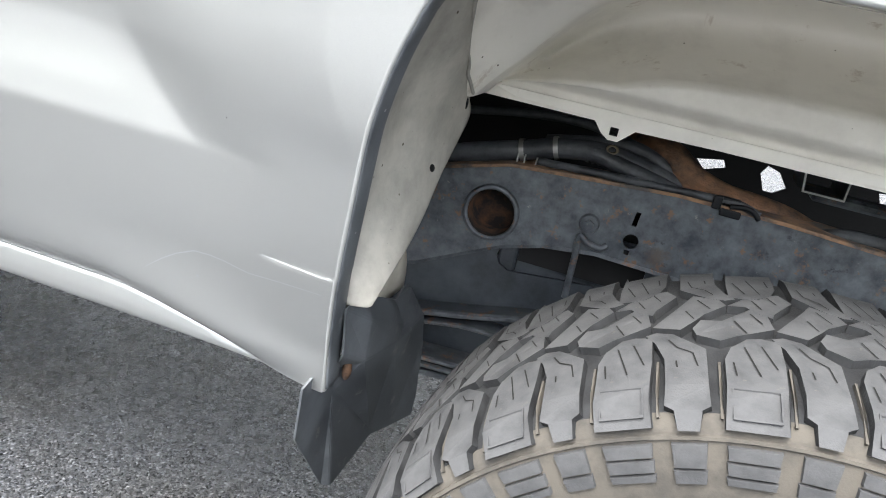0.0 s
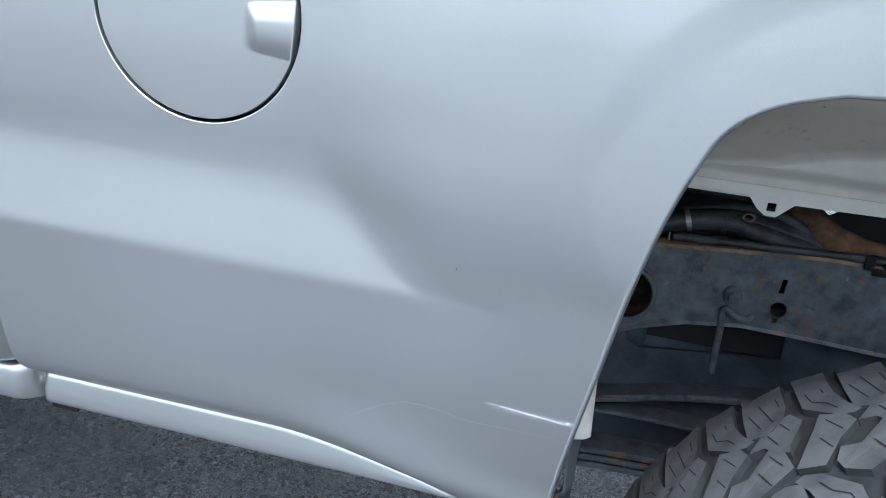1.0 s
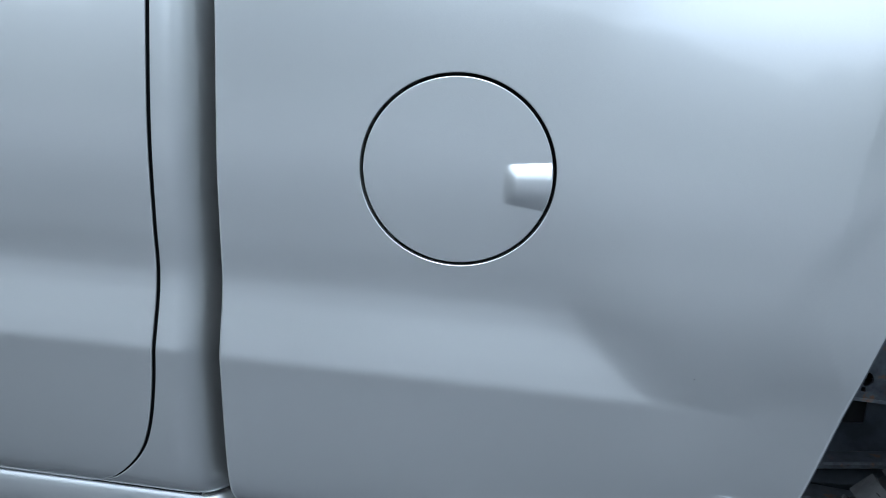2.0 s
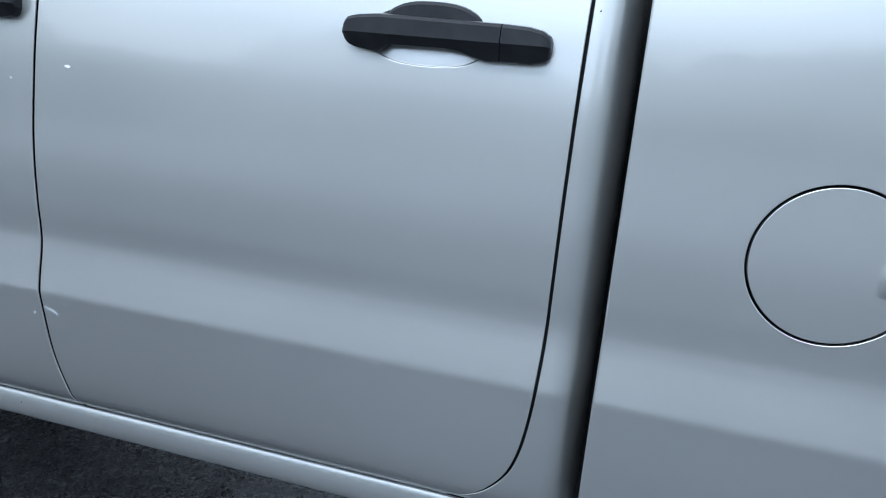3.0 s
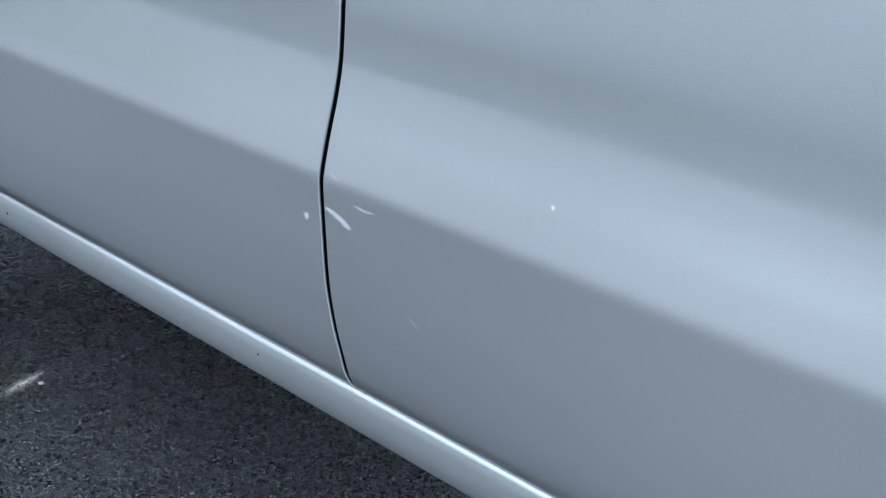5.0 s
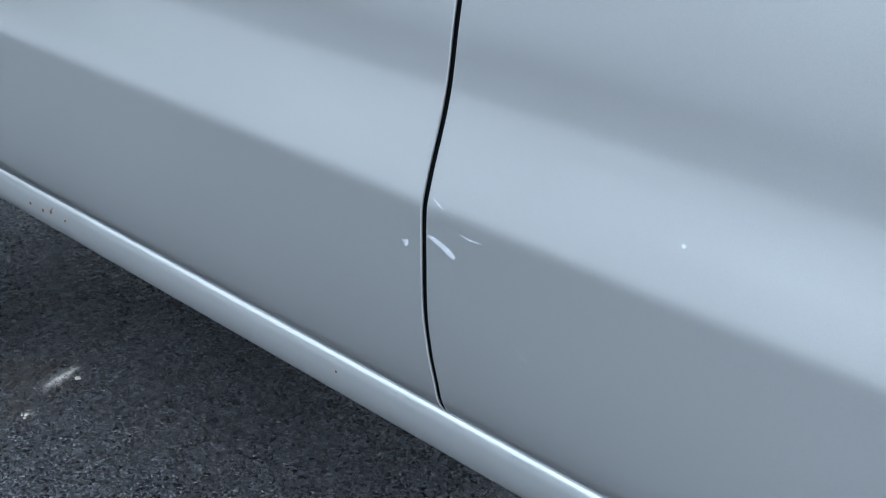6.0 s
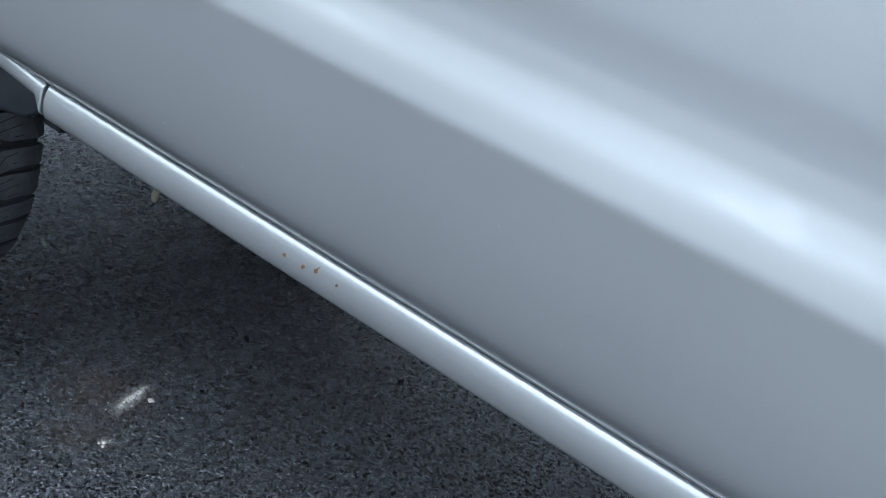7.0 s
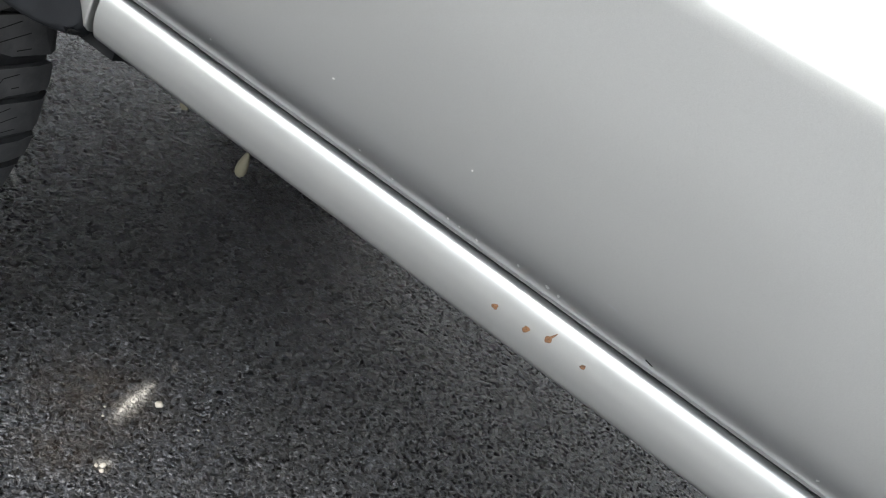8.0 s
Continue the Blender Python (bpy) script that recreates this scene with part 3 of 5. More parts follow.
def make_rocker():
    """The rounded sill under the doors."""
    prof = ROCKER
    fy, fz = hermite(range(len(prof)), [p[0] for p in prof]), hermite(range(len(prof)), [p[1] for p in prof])
    t = np.linspace(0, len(prof) - 1, 41)
    xs = np.r_[-3.2565, -3.2560, -3.2545, np.linspace(-3.24, -1.24, 80), np.linspace(-1.23, -1.205, 8)]
    verts, faces = [], []
    for x in xs:
        inset = 0.06 * (1 - math.sqrt(max(0, 1 - max(0, (x + 1.24) / 0.036) ** 2))) if x > -1.24 else (0.0015 if x < -3.256 else 0)
        verts += [(x, y + inset, z) for y, z in zip(fy(t), fz(t))]
    n = len(t)
    for a in range(len(xs) - 1):
        for b in range(n - 1):
            k = a * n + b
            faces.append((k, k + 1, k + n + 1, k + n))
    faces += [tuple(range(n)), tuple(range((len(xs) - 1) * n, len(xs) * n))[::-1]]
    me = bpy.data.meshes.new("rocker_panel")
    me.from_pydata(verts, [], faces)
    smooth(part("rocker_panel", me, PAINT, truck, "silver rounded sill with small rust chips"))


make_rocker()

# ---- the bed's side ----
ARCH = hermite([0.60, 0.66, 0.70, 0.75, 0.80, 0.85, 0.90, 0.95, 1.0, 1.05, 1.10, 1.123, 1.135, 1.146, 1.157, 1.167], [-0.545, -0.545, -0.5454, -0.542, -0.537, -0.5306, -0.524, -0.5176, -0.510, -0.499, -0.4826, -0.4725, -0.463, -0.449, -0.427, -0.3915])
# How far the wheel flare stands out at the opening, by height.
SWELL = hermite([0.6, 0.71, 0.75, 0.8, 0.85, 0.9, 0.95, 1.0, 1.05, 1.1, 1.17, 1.22, 1.3, 1.38, 1.46, 1.6], [0.0, 0.0, 0.006, 0.01361, 0.02028, 0.02436, 0.02907, 0.0385, 0.0425, 0.0435, 0.043, 0.0422, 0.0395, 0.035, 0.029, 0.02])
FLARE = hermite([0.60, 0.80, 0.88, 0.93, 0.948, 0.976, 1.01, 1.036, 1.07, 1.115, 1.216, 1.29, 1.357, 1.45], [-0.79, -0.745, -0.715, -0.702, -0.722, -0.752, -0.781, -0.800, -0.806, -0.806, -0.798, -0.785, -0.76, -0.72])
SMOOTH = hermite([0.60, 0.80, 0.90, 0.976, 1.036, 1.07, 1.115, 1.216, 1.29, 1.357, 1.45], [-0.79, -0.762, -0.756, -0.772, -0.800, -0.806, -0.806, -0.798, -0.785, -0.76, -0.72])
FX, FZ, FR = -0.9295, 1.1658, 0.0997
SQUAT = 0.984


def arch_gap(x, z):
    """Distance from the wheel opening's edge, as a rounded rectangle."""
    cx, w, top, r = -0.02, 0.513, 1.165, 0.15
    lean = np.clip((1.0 - z) * 0.10, -0.02, 0.03)
    dx, dz = np.abs(x - cx) - (w + lean - 0.03 - r), z - (top - r)
    return np.hypot(np.maximum(dx, 0), np.maximum(dz, 0)) + np.minimum(np.maximum(dx, dz), 0) - r


def hem_drop(x):
    """How far the bed's hem has sunk towards the ground, on its way to the wheel."""
    return 0.045 * step(-0.88, -0.54, x)


def bed_depth(x, z):
    x, z = np.broadcast_arrays(np.asarray(x, float), np.asarray(z, float))
    base = section(z + hem_drop(x) * (1 - step(0.70, 0.80, z)))
    d = x - FLARE(z)
    round_ = 0.008 + 0.026 * (1 - step(0.84, 0.94, z) * (1 - step(1.02, 1.13, z)))
    d = d + (FLARE(z) - SMOOTH(z)) * step(0.0, 0.12, d)
    run = 0.5 * (d + np.sqrt(d * d + round_**2)) / 0.25
    swell = (1 - np.maximum(1 - run, 0) ** 1.1) * step(-0.38, -0.10, d)
    late = 1 - step(0.69, 0.80, z)
    below = step(-0.98 + 0.26 * late, -0.60 + 0.07 * late, x)
    blend = np.maximum(swell, step(-0.06, 0.13, d))
    turn = below + (blend - below) * step(0.78, CREASE, z)
    band = (1 - step(0.070, 0.112, arch_gap(x, z))) * step(0.8235, 0.829, z)
    return base + (REAR(z) - base) * turn - SWELL(z) * swell + 0.002 * band - 0.014 * step(1.20, 1.55, z)


BED_FRONT = lambda z: -1.1885 - 0.0 * z


def bed_bottom(x):
    return 0.705 - hem_drop(np.asarray(x, float))


def make_bed_side():
    t = np.linspace(0, 1, 200)
    hole = lambda x, z: np.hypot(x - FX, (z - FZ) / SQUAT) > FR + 0.028
    gz = heights(0.705, 1.144)
    gx, gz = grid(BED_FRONT, ARCH, gz, 200)
    rims = [(rim_side(BED_FRONT, gz[:, 0], -1)[::-1], 0.003, 0.016), (rim_side(ARCH, gz[:, 0], 1), 0.004, 0.004)]
    lower = surface_mesh("bed_side", gx, gz, bed_depth, rims, hole)
    # The foot of the panel, which sinks towards the wheel.
    xs = np.linspace(-1.1885, ARCH(0.705).item(), 160)
    s = np.linspace(0, 1, 16)[:, None]
    fz = bed_bottom(xs)[None] - 0.0005 + (0.705 - bed_bottom(xs)[None] + 0.0005) * s
    foot = surface_mesh("bed_foot", np.repeat(xs[None], 16, 0), fz, bed_depth, [(np.stack([xs, bed_bottom(xs), 0 * xs, -np.ones_like(xs)], -1), 0.003, 0.02), (np.stack([np.full(8, xs[-1]), np.linspace(0.66, 0.705, 8), np.ones(8), np.zeros(8)], -1), 0.004, 0.004)])
    # The part over the wheel opening.
    xs = np.r_[np.linspace(-1.1885, ARCH(1.144).item(), 200), np.linspace(ARCH(1.144).item(), -0.30, 40)[1:], np.linspace(-0.30, 0.9, 90)[1:]]
    low = np.where(xs <= ARCH(1.144), 1.144, 1.167 + 0.017 * step(-0.41, -0.20, xs))
    edge = (xs > ARCH(1.144)) & (xs < -0.3915)
    low[edge] = np.interp(xs[edge], ARCH(np.linspace(1.144, 1.167, 30)), np.linspace(1.144, 1.167, 30))
    s = np.linspace(0, 1, 70)[:, None]
    uz = low[None] + (TOP - low[None]) * s
    on = xs >= ARCH(1.144)
    slope = np.gradient(low, xs)
    upper = surface_mesh("bed_upper", np.repeat(xs[None], 70, 0), uz, bed_depth, [(np.stack([xs[on], low[on], slope[on] / np.hypot(slope[on], 1), -1 / np.hypot(slope[on], 1)], -1), 0.004, 0.030), (np.stack([np.full(60, -1.1885), np.linspace(TOP, 1.144, 60), -np.ones(60), np.zeros(60)], -1), 0.003, 0.016)], hole)
    side = part("bed_side", lower, PAINT, truck, "silver bed side with a scratched wheel flare")
    part("lower_edge", foot, PAINT, side)
    part("upper_side", upper, PAINT, side)
    # A ring of panel round the filler door.
    a = np.linspace(2 * math.pi, 0, 97)
    r = np.linspace(FR + 0.0045, FR + 0.036, 12)[:, None]
    ring = surface_mesh("filler_ring", FX + r * np.cos(a)[None], FZ + SQUAT * r * np.sin(a)[None], lambda x, z: bed_depth(x, z) - 0.00008,
                        [(np.stack([FX + (FR + 0.0045) * np.cos(a), FZ + SQUAT * (FR + 0.0045) * np.sin(a), -np.cos(a), -np.sin(a)], -1), 0.0012, 0.02)])
    part("filler_surround", ring, PAINT, side)


make_bed_side()


def make_fuel_door():
    a = np.linspace(2 * math.pi, 0, 289)
    r = np.linspace(0.0, FR - 0.0015, 90)[:, None]
    gx, gz = FX + r * np.cos(a)[None], FZ + SQUAT * r * np.sin(a)[None]

    def f(x, z):
        wide = np.interp(x, [-0.88, -0.828], [0.0205, 0.0262])
        v = np.clip(np.abs(z - 1.1578) / wide, 0, 1)
        pull = (1 - v**2.4) ** 1.2 * step(-0.882, -0.866, x)
        return bed_depth(x, z) + 0.0002 - 0.0068 * pull

    me = surface_mesh("fuel_door", gx, gz, f, [(np.stack([gx[-1], gz[-1], np.cos(a), np.sin(a)], -1), 0.0012, 0.012)])
    door = part("fuel_door", me, PAINT, truck, "round silver filler flap with a raised finger pull")
    bm = bmesh.new()
    slab(bm, circle(FX, FZ, FR + 0.02, 48), 0.030, 0.034)
    part("filler_cavity", bm, DARK, truck)


make_fuel_door()


def make_bed_ridge():
    """The moulded bead along the bed's lower edge, which sinks into the panel towards the wheel."""
    xs = np.r_[-1.184, -1.1825, np.linspace(-1.178, -0.57, 110)]
    prof = [(0.120, 0.7075), (0.096, 0.7066), (0.0880, 0.7040), (0.0842, 0.6985), (0.0822, 0.6890), (0.0812, 0.6790), (0.0818, 0.6690), (0.088, 0.6595), (0.105, 0.655), (0.130, 0.660)]
    fy, fz = hermite(range(len(prof)), [p[0] for p in prof]), hermite(range(len(prof)), [p[1] for p in prof])
    t = np.linspace(0, len(prof) - 1, 34)
    verts, faces, n = [], [], len(t)
    for x in xs:
        drop = float(hem_drop(x))
        end = 0.004 if x < -1.183 else 0.0
        for y, z in zip(fy(t), fz(t)):
            verts.append((x, y + end + 0.006 * drop / 0.045, 0.655 + (z - 0.655) * (1 - drop / 0.048)))
    for a in range(len(xs) - 1):
        for b in range(n - 1):
            k = a * n + b
            faces.append((k, k + 1, k + n + 1, k + n))
    faces += [tuple(range(n)), tuple(range((len(xs) - 1) * n, len(xs) * n))[::-1]]
    me = bpy.data.meshes.new("lower_bead")
    me.from_pydata(verts, [], faces)
    smooth(part("lower_bead", me, PAINT, truck))


make_bed_ridge()


def make_handle(x):
    """Black pull handle: a tapered bar, a lock cap beside it."""
    h = new("door_handle")
    h.parent = truck
    tagged(h, "black textured plastic pull handle")

    def bar(name, x0, x1, top, low, yo, yi, zm, ease):
        bm = bmesh.new()
        rings = []
        n = 44
        for k in range(n):
            rel = x0 + (x1 - x0) * (0.5 - 0.5 * math.cos(math.pi * k / (n - 1)))
            zt, zb = np.interp(rel, *top), np.interp(rel, *low)
            e = ease(rel)
            inner = yi if yi > -0.009 else yi - 0.012 * float(step(-0.056, -0.044, rel) * (1 - step(0.058, 0.085, rel)))
            o = yi + (yo - yi) * e
            m = min(max(zm, zb + 0.003), zt - 0.008)
            ring = [(inner, zb), (o + 0.012 * e, zb), (o + 0.0015, m - 0.001), (o, m + 0.001), (o + 0.0015 * e, zt - 0.0065), (o + 0.0055 * e, zt - 0.0020), (o + 0.013 * e, zt), (inner, zt)]
            rings.append([bm.verts.new((x + rel, a, b + 0.0105)) for a, b in ring])
        for a, b in zip(rings, rings[1:]):
            for j in range(8):
                bm.faces.new((a[j], a[(j + 1) % 8], b[(j + 1) % 8], b[j]))
        bm.faces.new(rings[0][::-1])
        bm.faces.new(rings[-1])
        bmesh.ops.recalc_face_normals(bm, faces=bm.faces)
        for f in bm.faces:
            f.smooth = len(f.verts) == 4
        for e in bm.edges:
            e.smooth = e.calc_face_angle(0.0) < 0.4
        part(name, bm, BLACK, h)

    round_l = lambda r: 0.62 + 0.38 * math.sqrt(max(0.0, 1 - max(0.0, 1 - (r + 0.109) / 0.026) ** 2))
    round_r = lambda r: 0.70 + 0.30 * math.sqrt(max(0.0, 1 - max(0.0, 1 - (0.180 - r) / 0.014) ** 2))
    bar("grip", -0.109, 0.1135, ([-0.109, -0.1075, -0.102, -0.088, -0.054, 0.1135], [1.394, 1.400, 1.4055, 1.409, 1.412, 1.4105]),
        ([-0.109, -0.1075, -0.100, -0.092, -0.058, -0.051, -0.044, 0.040, 0.060, 0.078, 0.095, 0.1135], [1.3805, 1.3755, 1.369, 1.366, 1.3615, 1.3640, 1.3725, 1.3735, 1.3705, 1.3650, 1.3615, 1.3625]), -0.037, -0.010, 1.3830, round_l)
    bar("end_cap", 0.1147, 0.180, ([0.1147, 0.150, 0.168, 0.1770, 0.180], [1.4105, 1.4090, 1.4055, 1.400, 1.392]),
        ([0.1147, 0.155, 0.172, 0.1775, 0.180], [1.3625, 1.3630, 1.3660, 1.3705, 1.379]), -0.037, -0.008, 1.3830, round_r)
    # The hump behind the grip.
    dome = np.linspace(-0.058, 0.088, 20)
    bar("hump", -0.058, 0.088, (dome, 1.406 + 0.0285 * (1 - np.abs((dome - 0.015) / 0.0732) ** 2.8) ** 0.7), ([-0.06, 0.09], [1.392, 1.392]), -0.021, -0.006, 1.402, lambda r: max(0.25, (1 - abs((r - 0.015) / 0.0735) ** 4) ** 0.5))


for hx in HANDLES:
    make_handle(hx)


# ---- inner body: closes the truck behind its panels; unseen boxes added to block light ----
def make_body():
    b = new("inner_body")
    b.parent = truck
    bm = bmesh.new()
    box(bm, -3.4, -1.245, 0.045, 1.98, 0.80, 1.50)
    box(bm, -3.4, -1.222, 0.13, 1.98, 0.70, 1.50)
    box(bm, -3.22, -1.24, 0.14, 1.90, 0.655, 0.72)
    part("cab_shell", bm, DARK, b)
    bm = bmesh.new()
    box(bm, -4.3, -0.78, 0.52, 0.60, 0.50, 0.655)
    box(bm, -4.3, 0.9, 1.43, 1.51, 0.50, 0.655)
    box(bm, -3.2, -1.3, 0.75, 1.30, 0.46, 0.655)
    part("under_frame", bm, DARK, b)
    bm = bmesh.new()
    box(bm, -4.5, -3.46, 0.30, 1.75, 0.72, 1.45)
    box(bm, -4.40, -3.44, 0.36, 0.38, 0.52, 0.98)
    box(bm, -4.85, -4.72, 0.05, 2.0, 0.45, 0.98)
    part("engine_bay", bm, DARK, b)
    bm = bmesh.new()
    arch = [(-3.925 + 0.535 * math.cos(a), 0.50 + 0.535 * math.sin(a)) for a in np.linspace(0.42, math.pi - 0.42, 28)]
    slab(bm, [(-3.452, 1.50), (-3.452, 0.712), *arch, (-4.85, 0.70), (-4.85, 1.50)], 0.045, 0.065)
    box(bm, -4.85, -3.455, 0.05, 2.0, 1.46, 1.50)
    part("front_fender", bm, PAINT, b)
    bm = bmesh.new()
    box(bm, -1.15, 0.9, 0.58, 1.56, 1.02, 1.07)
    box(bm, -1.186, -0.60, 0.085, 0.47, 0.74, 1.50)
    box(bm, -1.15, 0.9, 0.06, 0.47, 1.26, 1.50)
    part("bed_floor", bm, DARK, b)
    bm = bmesh.new()
    box(bm, -3.45, -1.21, 2.0, 2.04, 0.66, 1.52)
    box(bm, -1.19, -0.55, 2.0, 2.04, 0.66, 1.52)
    box(bm, -0.55, 0.9, 2.0, 2.04, 1.16, 1.52)
    part("far_side", bm, PAINT, b)
    bm = bmesh.new()
    box(bm, -3.45, -1.21, 0.02, 2.02, 1.50, 1.52)
    box(bm, -1.19, 0.9, 0.02, 2.02, 1.50, 1.52)
    part("upper_cover", bm, DARK, b)


make_body()


# ---- wheel well ----
# Where the pale closing panel ends against the barrel: depth by height.
SEAM_Z = (0.990, 1.006, 1.035, 1.060, 1.082, 1.112, 1.124, 1.160)
SEAM_Y = (0.360, 0.334, 0.285, 0.254, 0.224, 0.197, 0.183, 0.150)


def make_wheelhouse():
    """Silver inner arch: a barrel over the tyre, closed by an inner wall that curls back above its flange."""
    zs = np.linspace(0.98, 1.167, 60)
    outer = lambda x: np.interp(x, np.r_[ARCH(zs) + 0.002, -0.2, 0.5], np.r_[zs + 0.002, 1.187, 1.187])
    inner = hermite([-0.515, -0.500, -0.441, -0.385, -0.337, -0.25, 0.0, 0.5], [0.985, 1.006, 1.078, 1.140, 1.172, 1.200, 1.215, 1.215])
    bm = bmesh.new()
    rows = []
    for x in np.r_[np.linspace(-0.512, -0.30, 50), np.linspace(-0.29, 0.46, 40)]:
        zo, zi = float(outer(x)) + 0.065 * float(step(-0.43, -0.480, x)), float(inner(x))
        row = []
        for s in np.linspace(0, 1, 20):
            row.append((x, -0.012 + 0.350 * s, zo + (max(zi, 1.0) - zo) * s ** (2 + 1.2 * float(step(-0.33, -0.42, x))) + 0.020 * math.sin(math.pi * s)))
        zc = row[-1][2]
        high = max(zc - 1.024, 0.0)
        deep, drop = 0.205 * (1 - math.exp(-high / 0.04)), min(0.13, high * 0.85)
        for a in np.linspace(0.04, 1, 22):
            row.append((x, 0.338 + 0.070 * a + deep * math.sin(math.pi * a**0.74) ** 0.85, zc - drop * a**1.5))
        zw = row[-1][2]
        for q in np.linspace(0.1, 1, 10):
            z = zw + (1.018 - zw) * q
            row.append((x, 0.408 + 0.034 * float(step(1.050, 1.024, z)), z))
        row += [(x, 0.4405, 1.014), (x, 0.437, 1.009), (x, 0.435, 0.998)]
        rows.append([bm.verts.new(p) for p in row])
    for a, b in zip(rows, rows[1:]):
        for k in range(len(a) - 1):
            x, y, z = a[k].co
            if x > -0.44 or z > 1.125 or y > np.interp(z, SEAM_Z, SEAM_Y) - 0.016:
                bm.faces.new((a[k], b[k], b[k + 1], a[k + 1]))
    house = smooth(part("wheelhouse", bm, INNER, truck, "pale painted inner wheel arch, dusty"))
    # Tab with a square hole under the flange.
    bm = bmesh.new()
    q = 0.006
    slab(bm, [(-0.50, 1.016), (-0.46, 1.004), (-0.345, 1.002), (-0.330, 0.984), (-0.318, 0.976), (-0.304, 0.976), (-0.283, 0.996), (0.05, 1.003), (0.46, 1.003), (0.46, 1.02)], 0.431, 0.4345,
         [[(-0.312 - q, 0.989 - q), (-0.312 + q, 0.989 - q), (-0.312 + q, 0.989 + q), (-0.312 - q, 0.989 + q)]])
    part("flange", bm, INNER, house)


make_wheelhouse()


def lip_depth(z):
    return bed_depth(ARCH(z), z)


def sheet(name, rows, mat, parent, label="", thick=0.002):
    """A thin plate through rows of points, all of one length."""
    n, m = len(rows), len(rows[0])
    faces = [(a * m + b, a * m + b + 1, (a + 1) * m + b + 1, (a + 1) * m + b) for a in range(n - 1) for b in range(m - 1)]
    me = bpy.data.meshes.new(name)
    me.from_pydata([tuple(map(float, p)) for row in rows for p in row], [], faces)
    ob = smooth(part(name, me, mat, parent, label))
    if thick:
        ob.modifiers.new("thickness", "SOLIDIFY").thickness = thick
    return ob


def make_front_return():
    """The pale closing panel inside the front of the wheel opening: a hollow face, a fold, and a darker flank with a free inner edge."""
    edge = hermite([0.775, 0.800, 0.822, 0.850, 0.896, 0.936, 0.970, *SEAM_Z[1:]], [0.090, 0.150, 0.198, 0.239, 0.284, 0.340, 0.380, *(y + 0.004 for y in SEAM_Y[1:])])
    fold = hermite([0.775, 0.80, 0.834, 0.87, 0.928, 0.983, 1.054, 1.14], [0.075, 0.094, 0.140, 0.170, 0.205, 0.205, 0.160, 0.11])
    rows = []
    for z in np.linspace(0.775, 1.155, 60):
        x0, y0 = float(ARCH(z)) + 0.003, float(lip_depth(z)) + 0.041
        yf, ye = float(fold(z)), float(edge(z))
        deep = 0.020 * float(step(0.775, 0.83, z) * (1 - 0.5 * step(1.02, 1.12, z)))
        xf = -0.530 + 0.022 * float(step(0.98, 1.12, z))
        xe = -0.511 + 0.019 * float(step(0.99, 1.12, z))
        row = []
        for s in np.linspace(0, 1, 12):
            row.append((x0 + (xf - x0) * s - deep * math.sin(math.pi * s) ** 0.8, y0 + (yf - y0) * s, z))
        for s in np.linspace(0.08, 1, 12):
            row.append((xf + (xe - xf) * s**1.3 + 0.006 * math.sin(math.pi * s), yf + (ye - yf) * s, z))
        rows.append(row)
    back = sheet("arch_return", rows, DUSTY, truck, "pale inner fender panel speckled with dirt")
    # Drain slots, and the welded seam that runs up beside the barrel.
    for y, z, wide, tall in ((0.345, 0.990, 0.0035, 0.010), (0.237, 0.915, 0.0016, 0.0060)):
        bm = bmesh.new()
        bmesh.ops.create_uvsphere(bm, u_segments=10, v_segments=6, radius=1, matrix=pose(-0.5125, y, z, 20) @ Matrix.Diagonal((0.0035, wide, tall, 1)))
        part("drain_slot", bm, GAP_BLACK, back)
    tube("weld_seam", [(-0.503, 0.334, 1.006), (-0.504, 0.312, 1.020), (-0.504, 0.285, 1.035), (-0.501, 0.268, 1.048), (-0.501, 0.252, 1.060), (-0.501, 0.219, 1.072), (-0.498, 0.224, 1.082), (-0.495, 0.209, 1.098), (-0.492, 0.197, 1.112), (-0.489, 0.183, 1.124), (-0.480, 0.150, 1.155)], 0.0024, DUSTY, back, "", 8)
    # The cream liner below it.
    rows = []
    for z in np.linspace(0.690, 0.850, 14):
        wide = 0.140 + 0.225 * float(step(0.84, 0.70, z)) ** 0.25
        rows.append([(-0.562 + 0.010 * s * s, 0.080 + (min(wide, 0.365) - 0.080) * s, z) for s in np.linspace(0, 1, 10)])
    sheet("lower_liner", rows, CREAM, truck, "cream plastic liner under the fender panel")


make_front_return()


def make_arch_trim():
    """Dark grey strip on the flange behind the wheel opening's lip."""
    zs = np.linspace(0.664, 1.140, 72)
    run = rim_side(ARCH, zs, 1)
    rows = [(0.0030, 0.0030), (0.0046, 0.0050), (0.0050, 0.0075), (0.0050, 0.022), (0.0042, 0.036), (0.0020, 0.043)]
    trim = sheet("arch_trim", [[(x + ox * a, float(bed_depth(x, z)) + y, z + oz * a) for x, z, ox, oz in run] for a, y in rows], SHIELD, truck, "dark grey plastic edge trim", 0.0012)
    for z in (0.765, 0.885, 1.02):
        bm = bmesh.new()
        bmesh.ops.create_uvsphere(bm, u_segments=10, v_segments=6, radius=1, matrix=pose(float(ARCH(z)) + 0.0052, float(lip_depth(z)) + 0.020, z) @ Matrix.Diagonal((0.0010, 0.0045, 0.0045, 1)))
        part("screw", bm, CLAMP, trim)


make_arch_trim()


